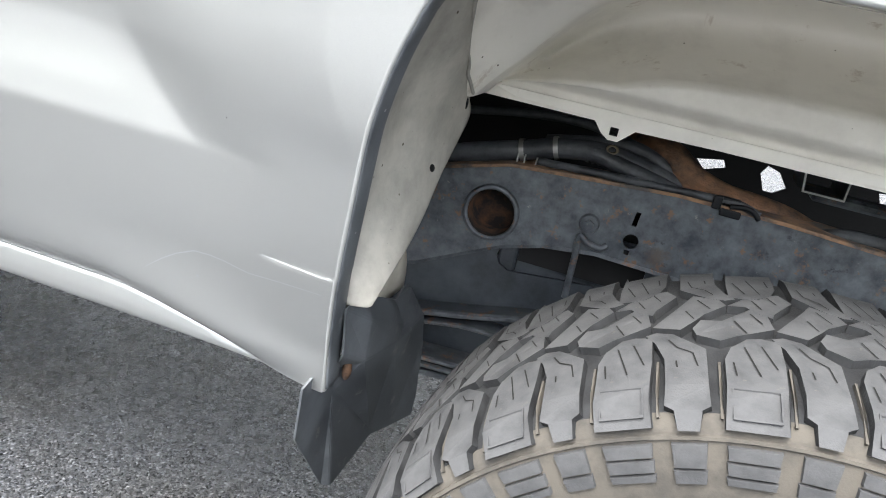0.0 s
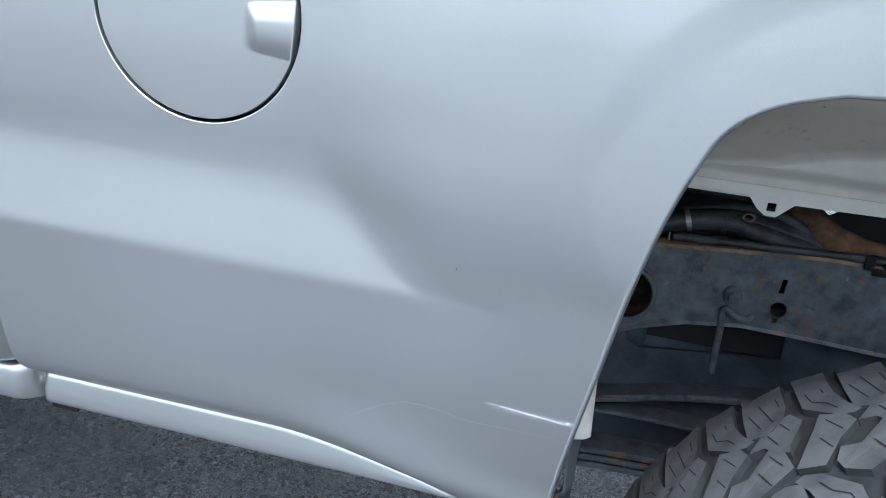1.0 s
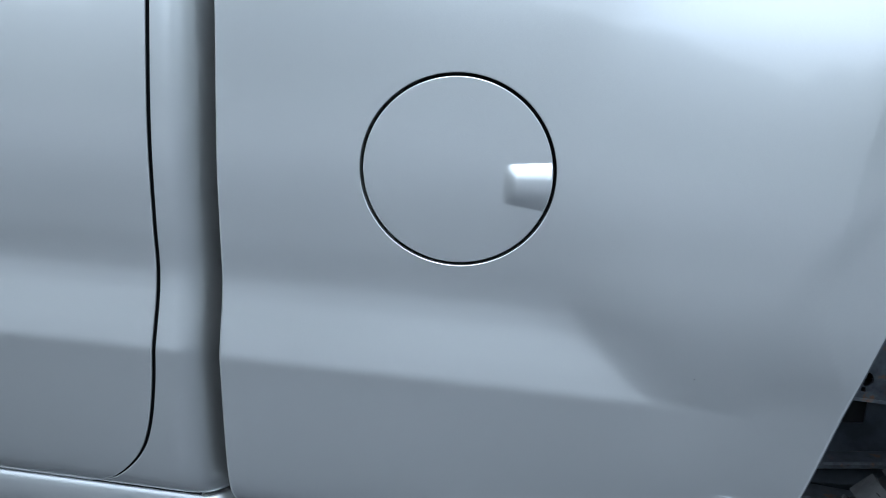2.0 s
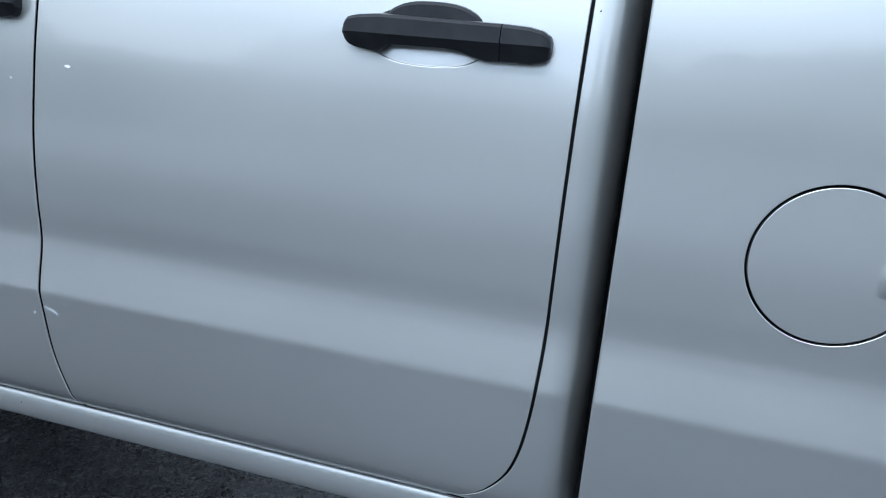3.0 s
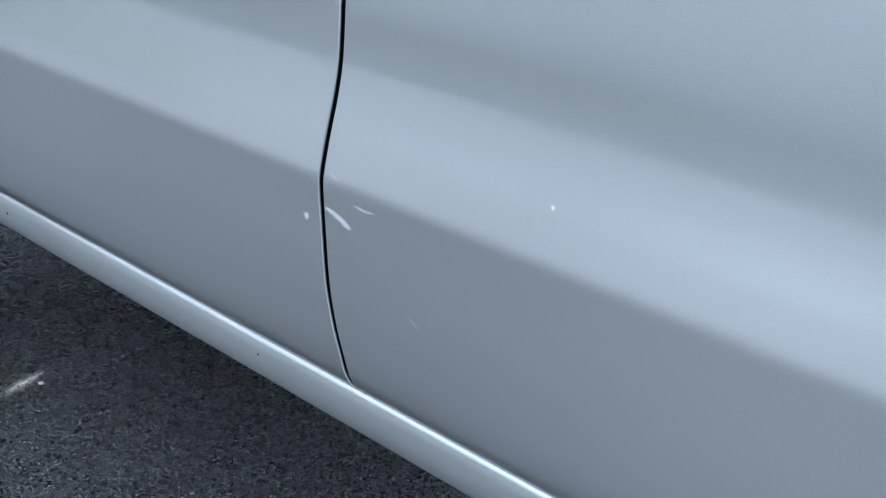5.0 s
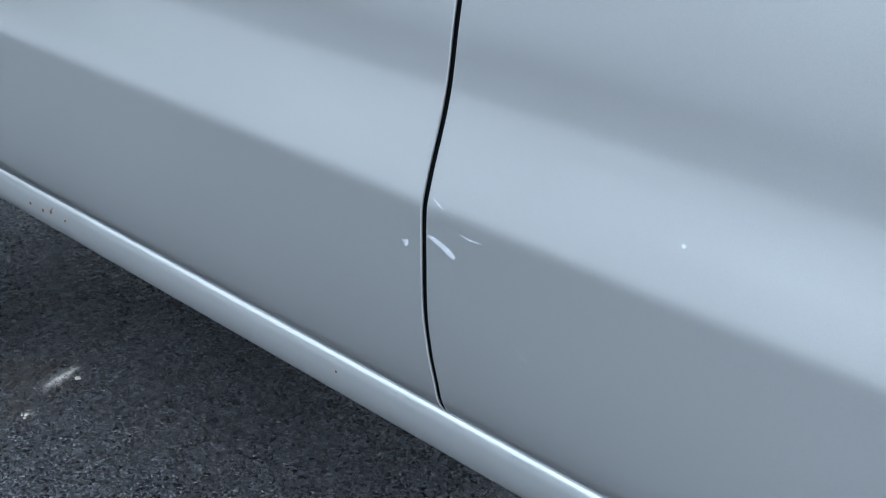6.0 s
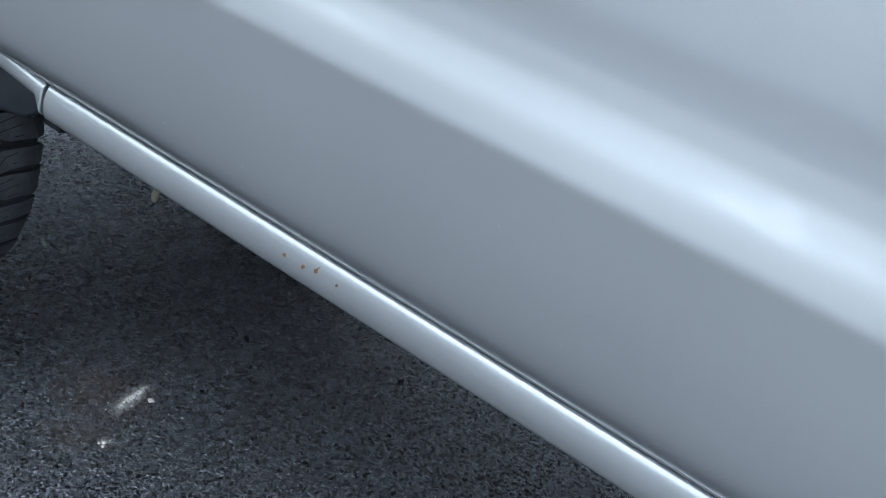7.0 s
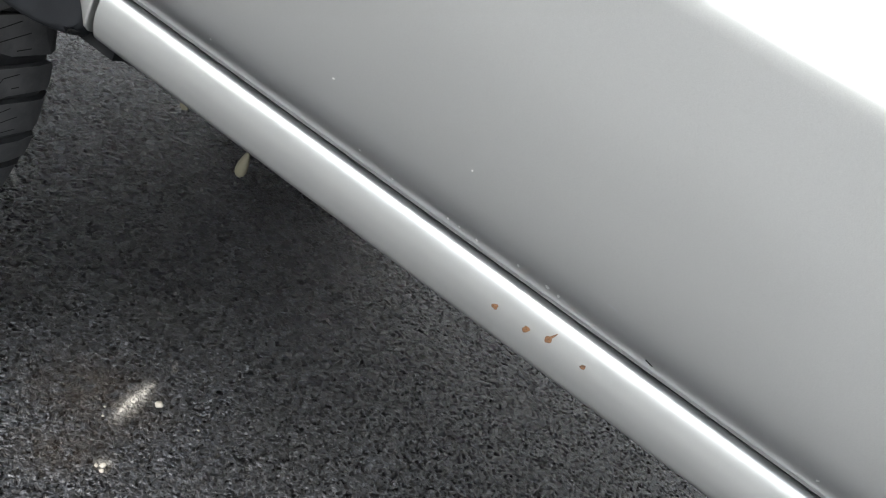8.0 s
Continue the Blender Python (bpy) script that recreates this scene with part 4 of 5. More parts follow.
def make_shield():
    """Black plastic splash shield below the liner: a folded face with a ledge on top and a narrow flap in front."""
    bm = bmesh.new()
    v = lambda *p: bm.verts.new(p)
    a, b, c = v(-0.556, 0.120, 0.664), v(-0.535, 0.066, 0.774), v(-0.535, 0.129, 0.767)
    d, e, f = v(-0.535, 0.266, 0.711), v(-0.535, 0.296, 0.721), v(-0.535, 0.337, 0.705)
    g, h, i, j = v(-0.510, 0.349, 0.663), v(-0.509, 0.374, 0.601), v(-0.508, 0.410, 0.492), v(-0.510, 0.415, 0.450)
    k, l, tip = v(-0.525, 0.352, 0.460), v(-0.540, 0.285, 0.480), v(-0.545, 0.157, 0.464)
    m, n = v(-0.522, 0.129, 0.740), v(-0.520, 0.280, 0.670)
    o, q, r = v(-0.530, 0.071, 0.713), v(-0.522, 0.134, 0.680), v(-0.518, 0.255, 0.655)
    s = v(-0.556, 0.131, 0.626)
    for loop in ((b, o, q, m), (b, m, c), (c, m, n, d), (d, n, f, e), (f, n, r, g), (m, q, r, n), (o, a, s, q), (q, s, l, r), (r, l, k, h), (r, h, g), (h, k, j, i), (s, tip, l)):
        bm.faces.new(loop)
    flap = [v(-0.558, 0.108, 0.656), v(-0.560, 0.062, 0.676), v(-0.563, 0.046, 0.668), v(-0.564, 0.062, 0.600), v(-0.556, 0.150, 0.466)]
    for loop in ((a, flap[0], flap[3], s), (flap[0], flap[1], flap[2], flap[3]), (s, flap[3], flap[4], tip)):
        bm.faces.new(loop)
    bmesh.ops.recalc_face_normals(bm, faces=bm.faces)
    bmesh.ops.bevel(bm, geom=bm.edges[:], offset=0.003, segments=2, profile=0.5, affect="EDGES")
    ob = part("splash_shield", bm, SHIELD, truck, "scuffed black plastic splash shield")
    ob.modifiers.new("thickness", "SOLIDIFY").thickness = 0.003
    for y, z in ((0.118, 0.668), (0.310, 0.695)):
        bm = bmesh.new()
        bmesh.ops.create_uvsphere(bm, u_segments=12, v_segments=6, radius=1, matrix=pose(-0.536, y, z, 10) @ Matrix.Diagonal((0.006, 0.009, 0.015, 1)))
        smooth(part("push_clip", bm, RUST, ob, "rusty fixing clip"))


make_shield()


# ---- chassis seen through the wheel opening ----
def make_chassis():
    top = [(-0.80, 0.78), (-0.66, 0.825), (-0.557, 0.856), (-0.461, 0.884), (-0.368, 0.892), (-0.193, 0.906), (-0.024, 0.905), (0.112, 0.898), (0.40, 0.860), (0.80, 0.80)]
    low = [(0.80, 0.66), (0.40, 0.72), (0.112, 0.758), (-0.05, 0.770), (-0.197, 0.775), (-0.291, 0.777), (-0.374, 0.766), (-0.447, 0.743), (-0.519, 0.706), (-0.585, 0.672), (-0.70, 0.635), (-0.80, 0.62)]
    rail = new("frame_rail")
    rail.parent = truck
    bm = bmesh.new()
    slot = [(-0.2475, 0.838), (-0.2395, 0.838), (-0.2375, 0.862), (-0.2455, 0.862)]
    key = circle(-0.241, 0.812, 0.0125, 16)
    key2 = [(-0.247, 0.789), (-0.239, 0.789), (-0.239, 0.797), (-0.247, 0.797)]
    bore = circle(-0.473, 0.797, 0.041, 36)
    slab(bm, top + low, 0.535, 0.541, [bore, slot, key, key2])
    part("web", bm, FRAME, rail, "black waxed steel with rust along the edges")
    bm = bmesh.new()
    for pts in (top, low[::-1]):
        rows = [[bm.verts.new((x, y, z + d)) for y, d in ((0.531, -0.004), (0.534, 0.001), (0.551, 0.002), (0.62, 0.002))] for x, z in pts]
        for a, b in zip(rows, rows[1:]):
            for j in range(3):
                bm.faces.new((a[j], b[j], b[j + 1], a[j + 1]))
    for f in bm.faces:
        c = f.calc_center_median()
        f.material_index = 0 if c.z > np.interp(c.x, [-0.8, -0.5, -0.2, 0.8], [0.72, 0.78, 0.84, 0.74]) else 1
    part("edge", bm, [FLANGE, FRAME], rail, "rusty flange edge")
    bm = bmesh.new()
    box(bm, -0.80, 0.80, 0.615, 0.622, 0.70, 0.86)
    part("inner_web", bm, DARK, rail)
    # The cross tube's mouth.
    bm = bmesh.new()
    rings = []
    for r, y in ((0.0475, 0.5365), (0.0475, 0.526), (0.0455, 0.524), (0.0415, 0.524), (0.040, 0.527), (0.040, 0.60), (0.0, 0.605)):
        rings.append([bm.verts.new((-0.473 + r * math.cos(a), y, 0.797 + r * math.sin(a))) for a in np.linspace(0, 2 * math.pi, 40, endpoint=False)])
    for a, b in zip(rings, rings[1:]):
        for j in range(40):
            bm.faces.new((a[j], a[(j + 1) % 40], b[(j + 1) % 40], b[j]))
    bmesh.ops.recalc_face_normals(bm, faces=bm.faces)
    for f in bm.faces:
        f.material_index = 0 if f.calc_center_median().y < 0.5268 or max(v.co.y for v in f.verts) < 0.54 else 1
    smooth(part("cross_tube", bm, [FRAME, BORE], rail, "open cross tube, rusty inside"))
    bm = bmesh.new()
    bmesh.ops.create_cone(bm, cap_ends=True, segments=24, radius1=0.0165, radius2=0.0145, depth=0.008, matrix=pose(-0.312, 0.531, 0.823, 90))
    bmesh.ops.create_cone(bm, cap_ends=True, segments=6, radius1=0.0085, radius2=0.0085, depth=0.016, matrix=pose(-0.312, 0.527, 0.823, 90))
    part("bolt", bm, FRAME, rail)
    tube("hook", [(-0.318, 0.528, 0.69), (-0.320, 0.527, 0.76), (-0.321, 0.526, 0.800), (-0.306, 0.525, 0.793), (-0.287, 0.528, 0.788), (-0.277, 0.536, 0.794)], 0.0055, FRAME, rail)

    hose = tube("fuel_hose", [(-0.66, 0.60, 0.82), (-0.567, 0.575, 0.868), (-0.447, 0.572, 0.906), (-0.398, 0.572, 0.922), (-0.331, 0.578, 0.932), (-0.271, 0.59, 0.925), (-0.15, 0.61, 0.90)], 0.0175, HOSE, truck)
    for x, z in ((-0.452, 0.905), (-0.398, 0.922)):
        bm = bmesh.new()
        bmesh.ops.create_cone(bm, cap_ends=False, segments=24, radius1=0.0195, radius2=0.0195, depth=0.008, matrix=pose(x, 0.572, z, 0, 72, 0))
        part("hose_clip", bm, CLAMP, hose)
    for dx in (-0.030, -0.018, 0.002, 0.012):
        tube("clip_leg", [(-0.425 + dx, 0.556, 0.902), (-0.425 + dx, 0.553, 0.888), (-0.425 + dx, 0.552, 0.874)], 0.0016, CLAMP, hose, sides=6)
    tube("vent_hose", [(-0.42, 0.60, 0.925), (-0.35, 0.60, 0.940), (-0.305, 0.60, 0.949), (-0.268, 0.60, 0.948), (-0.225, 0.60, 0.932), (-0.184, 0.605, 0.905), (-0.16, 0.61, 0.885)], 0.0115, HOSE, truck)
    arm = tube("filler_hose", [(-0.36, 0.575, 0.929), (-0.33, 0.572, 0.929), (-0.298, 0.572, 0.921), (-0.25, 0.572, 0.911), (-0.20, 0.575, 0.899), (-0.16, 0.58, 0.885)], 0.0150, HOSE, truck)
    bm = bmesh.new()
    for k in range(20):
        c = [(0.011 + 0.0032 * math.cos(q)) for q in np.linspace(0, 2 * math.pi, 8, endpoint=False)]
        h = [0.0032 * math.sin(q) for q in np.linspace(0, 2 * math.pi, 8, endpoint=False)]
        t = 2 * math.pi * k / 20
        for r, d in zip(c, h):
            bm.verts.new((-0.310 + 0.75 * r * math.cos(t), 0.566 + d, 0.943 + 0.55 * r * math.sin(t)))
    bm.verts.ensure_lookup_table()
    for k in range(20):
        for j in range(8):
            bm.faces.new([bm.verts[i] for i in (k * 8 + j, k * 8 + (j + 1) % 8, ((k + 1) % 20) * 8 + (j + 1) % 8, ((k + 1) % 20) * 8 + j)])
    bmesh.ops.recalc_face_normals(bm, faces=bm.faces)
    smooth(part("grommet", bm, GROMMET, arm, "tan rubber grommet"))
    for k, x in enumerate((-0.345, -0.335, -0.325)):
        bm = bmesh.new()
        bmesh.ops.create_cone(bm, cap_ends=False, segments=20, radius1=0.0172, radius2=0.0172, depth=0.005, matrix=pose(x, 0.573, 0.9288, 0, 88, 0))
        part("hose_rib", bm, HOSE, arm)
    tube("breather_pipe", [(-0.60, 0.66, 0.93), (-0.48, 0.64, 0.955), (-0.38, 0.63, 0.965), (-0.30, 0.63, 0.955), (-0.24, 0.64, 0.93)], 0.008, HOSE, truck)
    line = tube("wiring_loom", [(-0.42, 0.552, 0.897), (-0.34, 0.545, 0.903), (-0.25, 0.54, 0.908), (-0.136, 0.538, 0.914), (-0.10, 0.537, 0.914), (-0.07, 0.536, 0.905)], 0.0065, HOSE, truck)
    bm = bmesh.new()
    box(bm, -0.135, -0.10, 0.532, 0.546, 0.908, 0.921)
    bevelled(bm, 0.003)
    part("connector", bm, BLACK, line)
    bm = bmesh.new()
    box(bm, -0.142, -0.128, 0.526, 0.534, 0.900, 0.922)
    box(bm, -0.128, -0.096, 0.527, 0.534, 0.892, 0.904)
    bevelled(bm, 0.0025)
    part("clip", bm, BLACK, line)
    tube("clip_tail", [(-0.115, 0.530, 0.909), (-0.095, 0.528, 0.913), (-0.080, 0.528, 0.910), (-0.070, 0.531, 0.900)], 0.0042, BLACK, line, "", 8)
    # Foam squeezed out on the rail, and the loom that goes on behind it.
    tube("second_loom", [(0.02, 0.575, 0.888), (0.045, 0.565, 0.900), (0.075, 0.560, 0.905), (0.13, 0.560, 0.905), (0.25, 0.565, 0.885)], 0.011, HOSE, truck)
    bm = bmesh.new()
    bmesh.ops.create_icosphere(bm, subdivisions=3, radius=1)
    for v in bm.verts:
        j = 1 + 0.5 * noise.noise(v.co * 2.3)
        v.co = Vector((-0.013 + v.co.x * 0.019 * j, 0.552 + v.co.y * 0.012 * j, 0.892 + v.co.z * 0.0045 * j - v.co.x * 0.001))
    smooth(part("foam", bm, FOAM, rail, "dried yellow sealing foam"))
    # Rusty exhaust pipe above the axle.
    tube("exhaust_pipe", [(-0.30, 0.70, 0.925), (-0.255, 0.66, 0.948), (-0.215, 0.625, 0.945), (-0.180, 0.61, 0.922), (-0.125, 0.605, 0.904), (-0.06, 0.605, 0.898), (-0.012, 0.61, 0.889), (0.040, 0.62, 0.868), (0.09, 0.64, 0.835), (0.2, 0.70, 0.78)], 0.027, RUST, truck, "rusty brown exhaust pipe", 20)
    bm = bmesh.new()
    box(bm, -1.30, 0.06, 0.635, 1.20, 0.41, 0.74)
    bevelled(bm, 0.035, 3)
    smooth(part("fuel_tank", bm, TANK, truck, "black plastic tank"))
    leaves = (
        ([-0.80, -0.552, -0.474, -0.374, -0.10, 0.40], [0.515, 0.575, 0.592, 0.617, 0.655, 0.69], 0.0065),
        ([-0.80, -0.542, -0.470, -0.391, -0.20, 0.20], [0.505, 0.558, 0.570, 0.571, 0.560, 0.53], 0.0045),
        ([-0.80, -0.539, -0.451, 0.0, 0.55], [0.480, 0.485, 0.490, 0.500, 0.48], 0.0055),
        ([-0.80, -0.531, -0.458, 0.0, 0.50], [0.464, 0.471, 0.475, 0.484, 0.465], 0.0055),
        ([-0.70, -0.532, -0.477, 0.0, 0.45], [0.450, 0.455, 0.459, 0.467, 0.45], 0.0055),
    )
    for px, pz, half in leaves:
        bm = bmesh.new()
        bend = hermite(px, pz)
        rows = []
        for x in np.linspace(px[0], px[-1], 36):
            z = float(bend(x))
            rows.append([bm.verts.new((x, 0.58 + dy, z + dz)) for dy, dz in ((-0.026, -half), (-0.030, -half * 0.5), (-0.030, half * 0.5), (-0.026, half), (0.03, half), (0.03, -half))])
        for a, b in zip(rows, rows[1:]):
            for j in range(6):
                bm.faces.new((a[j], a[(j + 1) % 6], b[(j + 1) % 6], b[j]))
        bmesh.ops.recalc_face_normals(bm, faces=bm.faces)
        part("spring_leaf", bm, FRAME, truck)
    # Plate under the rail, with a long rounded opening.
    bm = bmesh.new()
    slab(bm, [(-0.95, 0.50), (-0.30, 0.575), (0.10, 0.60), (0.10, 0.80), (-0.30, 0.79), (-0.52, 0.73), (-0.95, 0.64)], 0.600, 0.606,
         [[(-0.435, 0.733), (-0.452, 0.722), (-0.457, 0.705), (-0.450, 0.690), (-0.430, 0.680), (-0.33, 0.692), (-0.20, 0.705), (-0.20, 0.775), (-0.33, 0.765)]])
    plate = part("shield_plate", bm, TANK, truck, "dull black plate with pale scuffs under the frame")
    bm = bmesh.new()
    box(bm, -0.455, -0.420, 0.607, 0.625, 0.670, 0.760)
    bevelled(bm, 0.006, 2)
    part("plate_rib", bm, TANK, plate)
    tube("axle", [(-0.02, 0.26, 0.44), (-0.02, 0.8, 0.44), (-0.02, 1.3, 0.44), (-0.02, 1.78, 0.44)], 0.045, FRAME, truck)
    # Added dark sheet on the far side, with openings cut for daylight to show.
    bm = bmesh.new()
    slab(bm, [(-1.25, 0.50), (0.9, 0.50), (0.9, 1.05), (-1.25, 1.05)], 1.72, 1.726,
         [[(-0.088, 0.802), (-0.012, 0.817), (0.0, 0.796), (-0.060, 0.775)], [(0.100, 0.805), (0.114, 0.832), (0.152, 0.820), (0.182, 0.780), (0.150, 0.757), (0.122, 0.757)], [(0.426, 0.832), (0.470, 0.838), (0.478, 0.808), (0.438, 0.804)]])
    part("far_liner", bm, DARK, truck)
    # Open square tube under the bed, with a bare rim.
    bm = bmesh.new()
    slab(bm, [(0.014, 0.965), (0.090, 0.967), (0.090, 0.927), (0.020, 0.927)], 0.75, 0.86, [[(0.018, 0.9625), (0.0875, 0.9645), (0.0875, 0.9295), (0.0235, 0.9295)]])
    tube_box = part("square_tube", bm, FRAME, truck, "open square steel tube")
    bm = bmesh.new()
    slab(bm, [(0.013, 0.966), (0.091, 0.968), (0.091, 0.926), (0.019, 0.926)], 0.746, 0.7495, [[(0.0165, 0.963), (0.0885, 0.965), (0.0885, 0.929), (0.022, 0.929)]])
    part("bare_rim", bm, WHITE, tube_box)
    bm = bmesh.new()
    box(bm, 0.08, 0.60, 0.93, 0.98, 0.886, 0.908)
    bevelled(bm, 0.006, 1)
    part("crossmember", bm, FRAME, truck)


make_chassis()


# ---- wheels ----
def make_wheel(parent):
    """All-terrain tyre with separate tread blocks on a dark rim; its axis lies along y and its outer face towards -y."""
    R, half = 0.460, 0.138
    w = new("rear_wheel")
    w.parent = parent
    prof = [(0.0, R - 0.0085)]
    for u in np.linspace(0.02, 0.125, 7):
        prof.append((u, R - 0.0085 - 0.010 * (u / half) ** 2))
    for a in np.linspace(0.2, 1.0, 6):
        prof.append((0.125 + 0.030 * math.sin(a * 1.25), R - 0.0165 - 0.030 * (1 - math.cos(a * 1.25))))
    prof += [(0.158, 0.390), (0.1595, 0.372), (0.156, 0.345), (0.147, 0.315), (0.137, 0.285), (0.128, 0.255), (0.118, 0.235)]
    py, pr = np.array([p[0] for p in prof]), np.array([p[1] for p in prof])
    arc = np.r_[0, np.cumsum(np.hypot(np.diff(py), np.diff(pr)))]

    def at(s, u, h):
        """s: along the tread; u: across it, over the shoulder and down the sidewall; h: height over the casing."""
        sign, q = (1 if u >= 0 else -1), abs(u)
        y, r = np.interp(q, arc, py), np.interp(q, arc, pr)
        e = 0.002
        ty, tr = np.interp(q + e, arc, py) - np.interp(max(q - e, 0), arc, py), np.interp(q + e, arc, pr) - np.interp(max(q - e, 0), arc, pr)
        n = math.hypot(ty, tr)
        y, r = y - tr / n * h, r + ty / n * h
        ang = s / R
        return (r * math.sin(ang), -sign * y * 1.06, r * math.cos(ang))

    bm = bmesh.new()
    full = [-q for q in arc[::-1]] + list(arc[1:])
    rings = [[bm.verts.new(at(2 * math.pi * R * k / 96, u, 0)) for k in range(96)] for u in full]
    for a, b in zip(rings, rings[1:]):
        for k in range(96):
            bm.faces.new((a[k], a[(k + 1) % 96], b[(k + 1) % 96], b[k]))
    bmesh.ops.recalc_face_normals(bm, faces=bm.faces)
    for f in bm.faces:
        c = f.calc_center_median()
        f.material_index = 1 if abs(c.y) > 0.152 else 0
    smooth(part("tyre", bm, [GROOVE_SHADE, SIDEWALL], w, "black all-terrain tyre with dusty sidewall"))

    H = 0.009

    def prism(bm, shape, h, skip=(), lean=0.0010, low=-0.002, wall=0):
        """A tread piece: an outline over (along, across), raised from the casing."""
        top = [bm.verts.new(at(a, u, h)) for a, u in shape]
        ma, mu = sum(q[0] for q in shape) / len(shape), sum(q[1] for q in shape) / len(shape)
        foot = []
        for a, u in shape:
            d = math.hypot(a - ma, u - mu)
            foot.append(bm.verts.new(at(a + (a - ma) / d * lean, u + (u - mu) / d * lean, low)))
        n = len(shape)
        bm.faces.new(top)
        for k in range(n):
            if k not in skip:
                bm.faces.new((top[k], foot[k], foot[(k + 1) % n], top[(k + 1) % n])).material_index = wall

    def finish(bm, name, sipes=(), h=0.0, mats=None):
        bmesh.ops.recalc_face_normals(bm, faces=bm.faces)
        for a0, u0, a1, u1 in sipes:
            t = Vector((a1 - a0, u1 - u0)).normalized() * 0.00075
            f = bm.faces.new([bm.verts.new(at(a, u, h + 0.0004)) for a, u in ((a0 - t.y, u0 + t.x), (a1 - t.y, u1 + t.x), (a1 + t.y, u1 - t.x), (a0 + t.y, u0 - t.x))])
            f.normal_update()
            c = f.calc_center_median()
            if f.normal.dot(c) < 0:
                f.normal_flip()
            f.material_index = 1
        me = bpy.data.meshes.new(name)
        bm.to_mesh(me)
        bm.free()
        for m in mats or (RUBBER, SIPE, GROOVE_SHADE):
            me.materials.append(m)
        return me

    PAIRS = 25
    p = 2 * math.pi * R / PAIRS

    def lay(name, me, k, shift=0.0):
        ob = new(name, me)
        ob.parent = w
        ob.rotation_euler = (0, (k * p + shift) / R, 0)

    for sg in (1, -1):
        g = lambda pts: [(sg * a, sg * u) for a, u in pts]
        q = lambda lines: [tuple(sg * v for v in line) for line in lines]
        off = 0.0 if sg > 0 else 0.012
        # Shoulder block with a framed square on its flank.
        bm = bmesh.new()
        # wall=2 gives block walls the dark groove colour, as shade.
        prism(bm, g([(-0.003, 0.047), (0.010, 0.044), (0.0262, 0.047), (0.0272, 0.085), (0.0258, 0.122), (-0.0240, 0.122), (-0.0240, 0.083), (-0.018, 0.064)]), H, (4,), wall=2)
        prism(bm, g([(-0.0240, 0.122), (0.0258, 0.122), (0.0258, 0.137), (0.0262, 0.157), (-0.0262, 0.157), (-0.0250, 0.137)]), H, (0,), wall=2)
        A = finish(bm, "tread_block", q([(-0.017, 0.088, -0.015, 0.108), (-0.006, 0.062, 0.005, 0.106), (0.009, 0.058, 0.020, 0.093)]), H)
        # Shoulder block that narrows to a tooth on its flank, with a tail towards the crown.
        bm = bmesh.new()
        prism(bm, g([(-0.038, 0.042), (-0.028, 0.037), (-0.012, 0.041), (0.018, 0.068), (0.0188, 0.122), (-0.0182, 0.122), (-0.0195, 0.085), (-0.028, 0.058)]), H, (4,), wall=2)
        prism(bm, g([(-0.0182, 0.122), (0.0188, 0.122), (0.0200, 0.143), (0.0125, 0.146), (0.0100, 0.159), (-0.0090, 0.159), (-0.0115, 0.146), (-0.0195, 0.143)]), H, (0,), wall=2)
        B = finish(bm, "tread_block", q([(-0.016, 0.052, -0.008, 0.066), (-0.008, 0.066, 0.006, 0.075), (0.006, 0.075, 0.010, 0.096), (-0.009, 0.088, -0.008, 0.098)]), H)
        # Thin rib in the shoulder grooves.
        bm = bmesh.new()
        prism(bm, g([(-0.0012, 0.082), (0.0012, 0.082), (0.0013, 0.122), (0.0013, 0.150), (-0.0013, 0.150), (-0.0013, 0.122)]), 0.0045, lean=0.0006)
        rib = finish(bm, "groove_rib", mats=(SIDEWALL,))
        for k in range(PAIRS):
            lay("tread_block", A, k, off)
            lay("tread_block", B, k, off + p * 0.5)
            if sg > 0:
                lay("groove_rib", rib, k, p * 0.275)
                lay("groove_rib", rib, k, -p * 0.248)
        if sg < 0:
            continue
        bm = bmesh.new()
        for u0, u1, a0, a1 in ((0.1255, 0.1270, -0.020, 0.020), (0.1490, 0.1505, -0.020, 0.020), (0.1270, 0.1490, -0.020, -0.0187), (0.1270, 0.1490, 0.0187, 0.020)):
            prism(bm, [(a0, u0), (a1, u0), (a1, u1), (a0, u1)], H + 0.0011, lean=0.0, low=H - 0.001)
        frame_mesh = finish(bm, "lug_frame", mats=(RUBBER,))
        lugs = []
        for rows, wide, shift in (((0.1710, 0.1825), (0.1855, 0.1960), (0.1990, 0.2050)), 0.0235, 0.0), (((0.1705, 0.1915), (0.1945, 0.2060)), 0.0160, 0.5):
            for u0, u1 in rows:
                bm = bmesh.new()
                prism(bm, [(-wide, u0), (wide, u0), (wide - 0.001, u1), (-wide + 0.001, u1)], 0.0045)
                lugs.append((finish(bm, "side_lug", mats=(RUBBER,)), shift))
        for k in range(PAIRS):
            lay("lug_frame", frame_mesh, k)
            for me, shift in lugs:
                lay("side_lug", me, k, shift * p)
        bm = bmesh.new()
        rows = [[bm.verts.new(at(2 * math.pi * R * k / 120, u, h)) for k in range(120)] for u, h in ((0.1625, 0.0), (0.1635, 0.003), (0.1665, 0.0032), (0.1685, 0.0))]
        for a, b in zip(rows, rows[1:]):
            for k in range(120):
                bm.faces.new((a[k], a[(k + 1) % 120], b[(k + 1) % 120], b[k]))
        part("bead_ring", bm, SIDEWALL, w)
    bm = bmesh.new()
    marks = bpy.data.curves.new("size_lettering", "FONT")
    marks.body, marks.size, marks.extrude, marks.space_character = "35X12.50", 0.023, 0.0008, 1.22
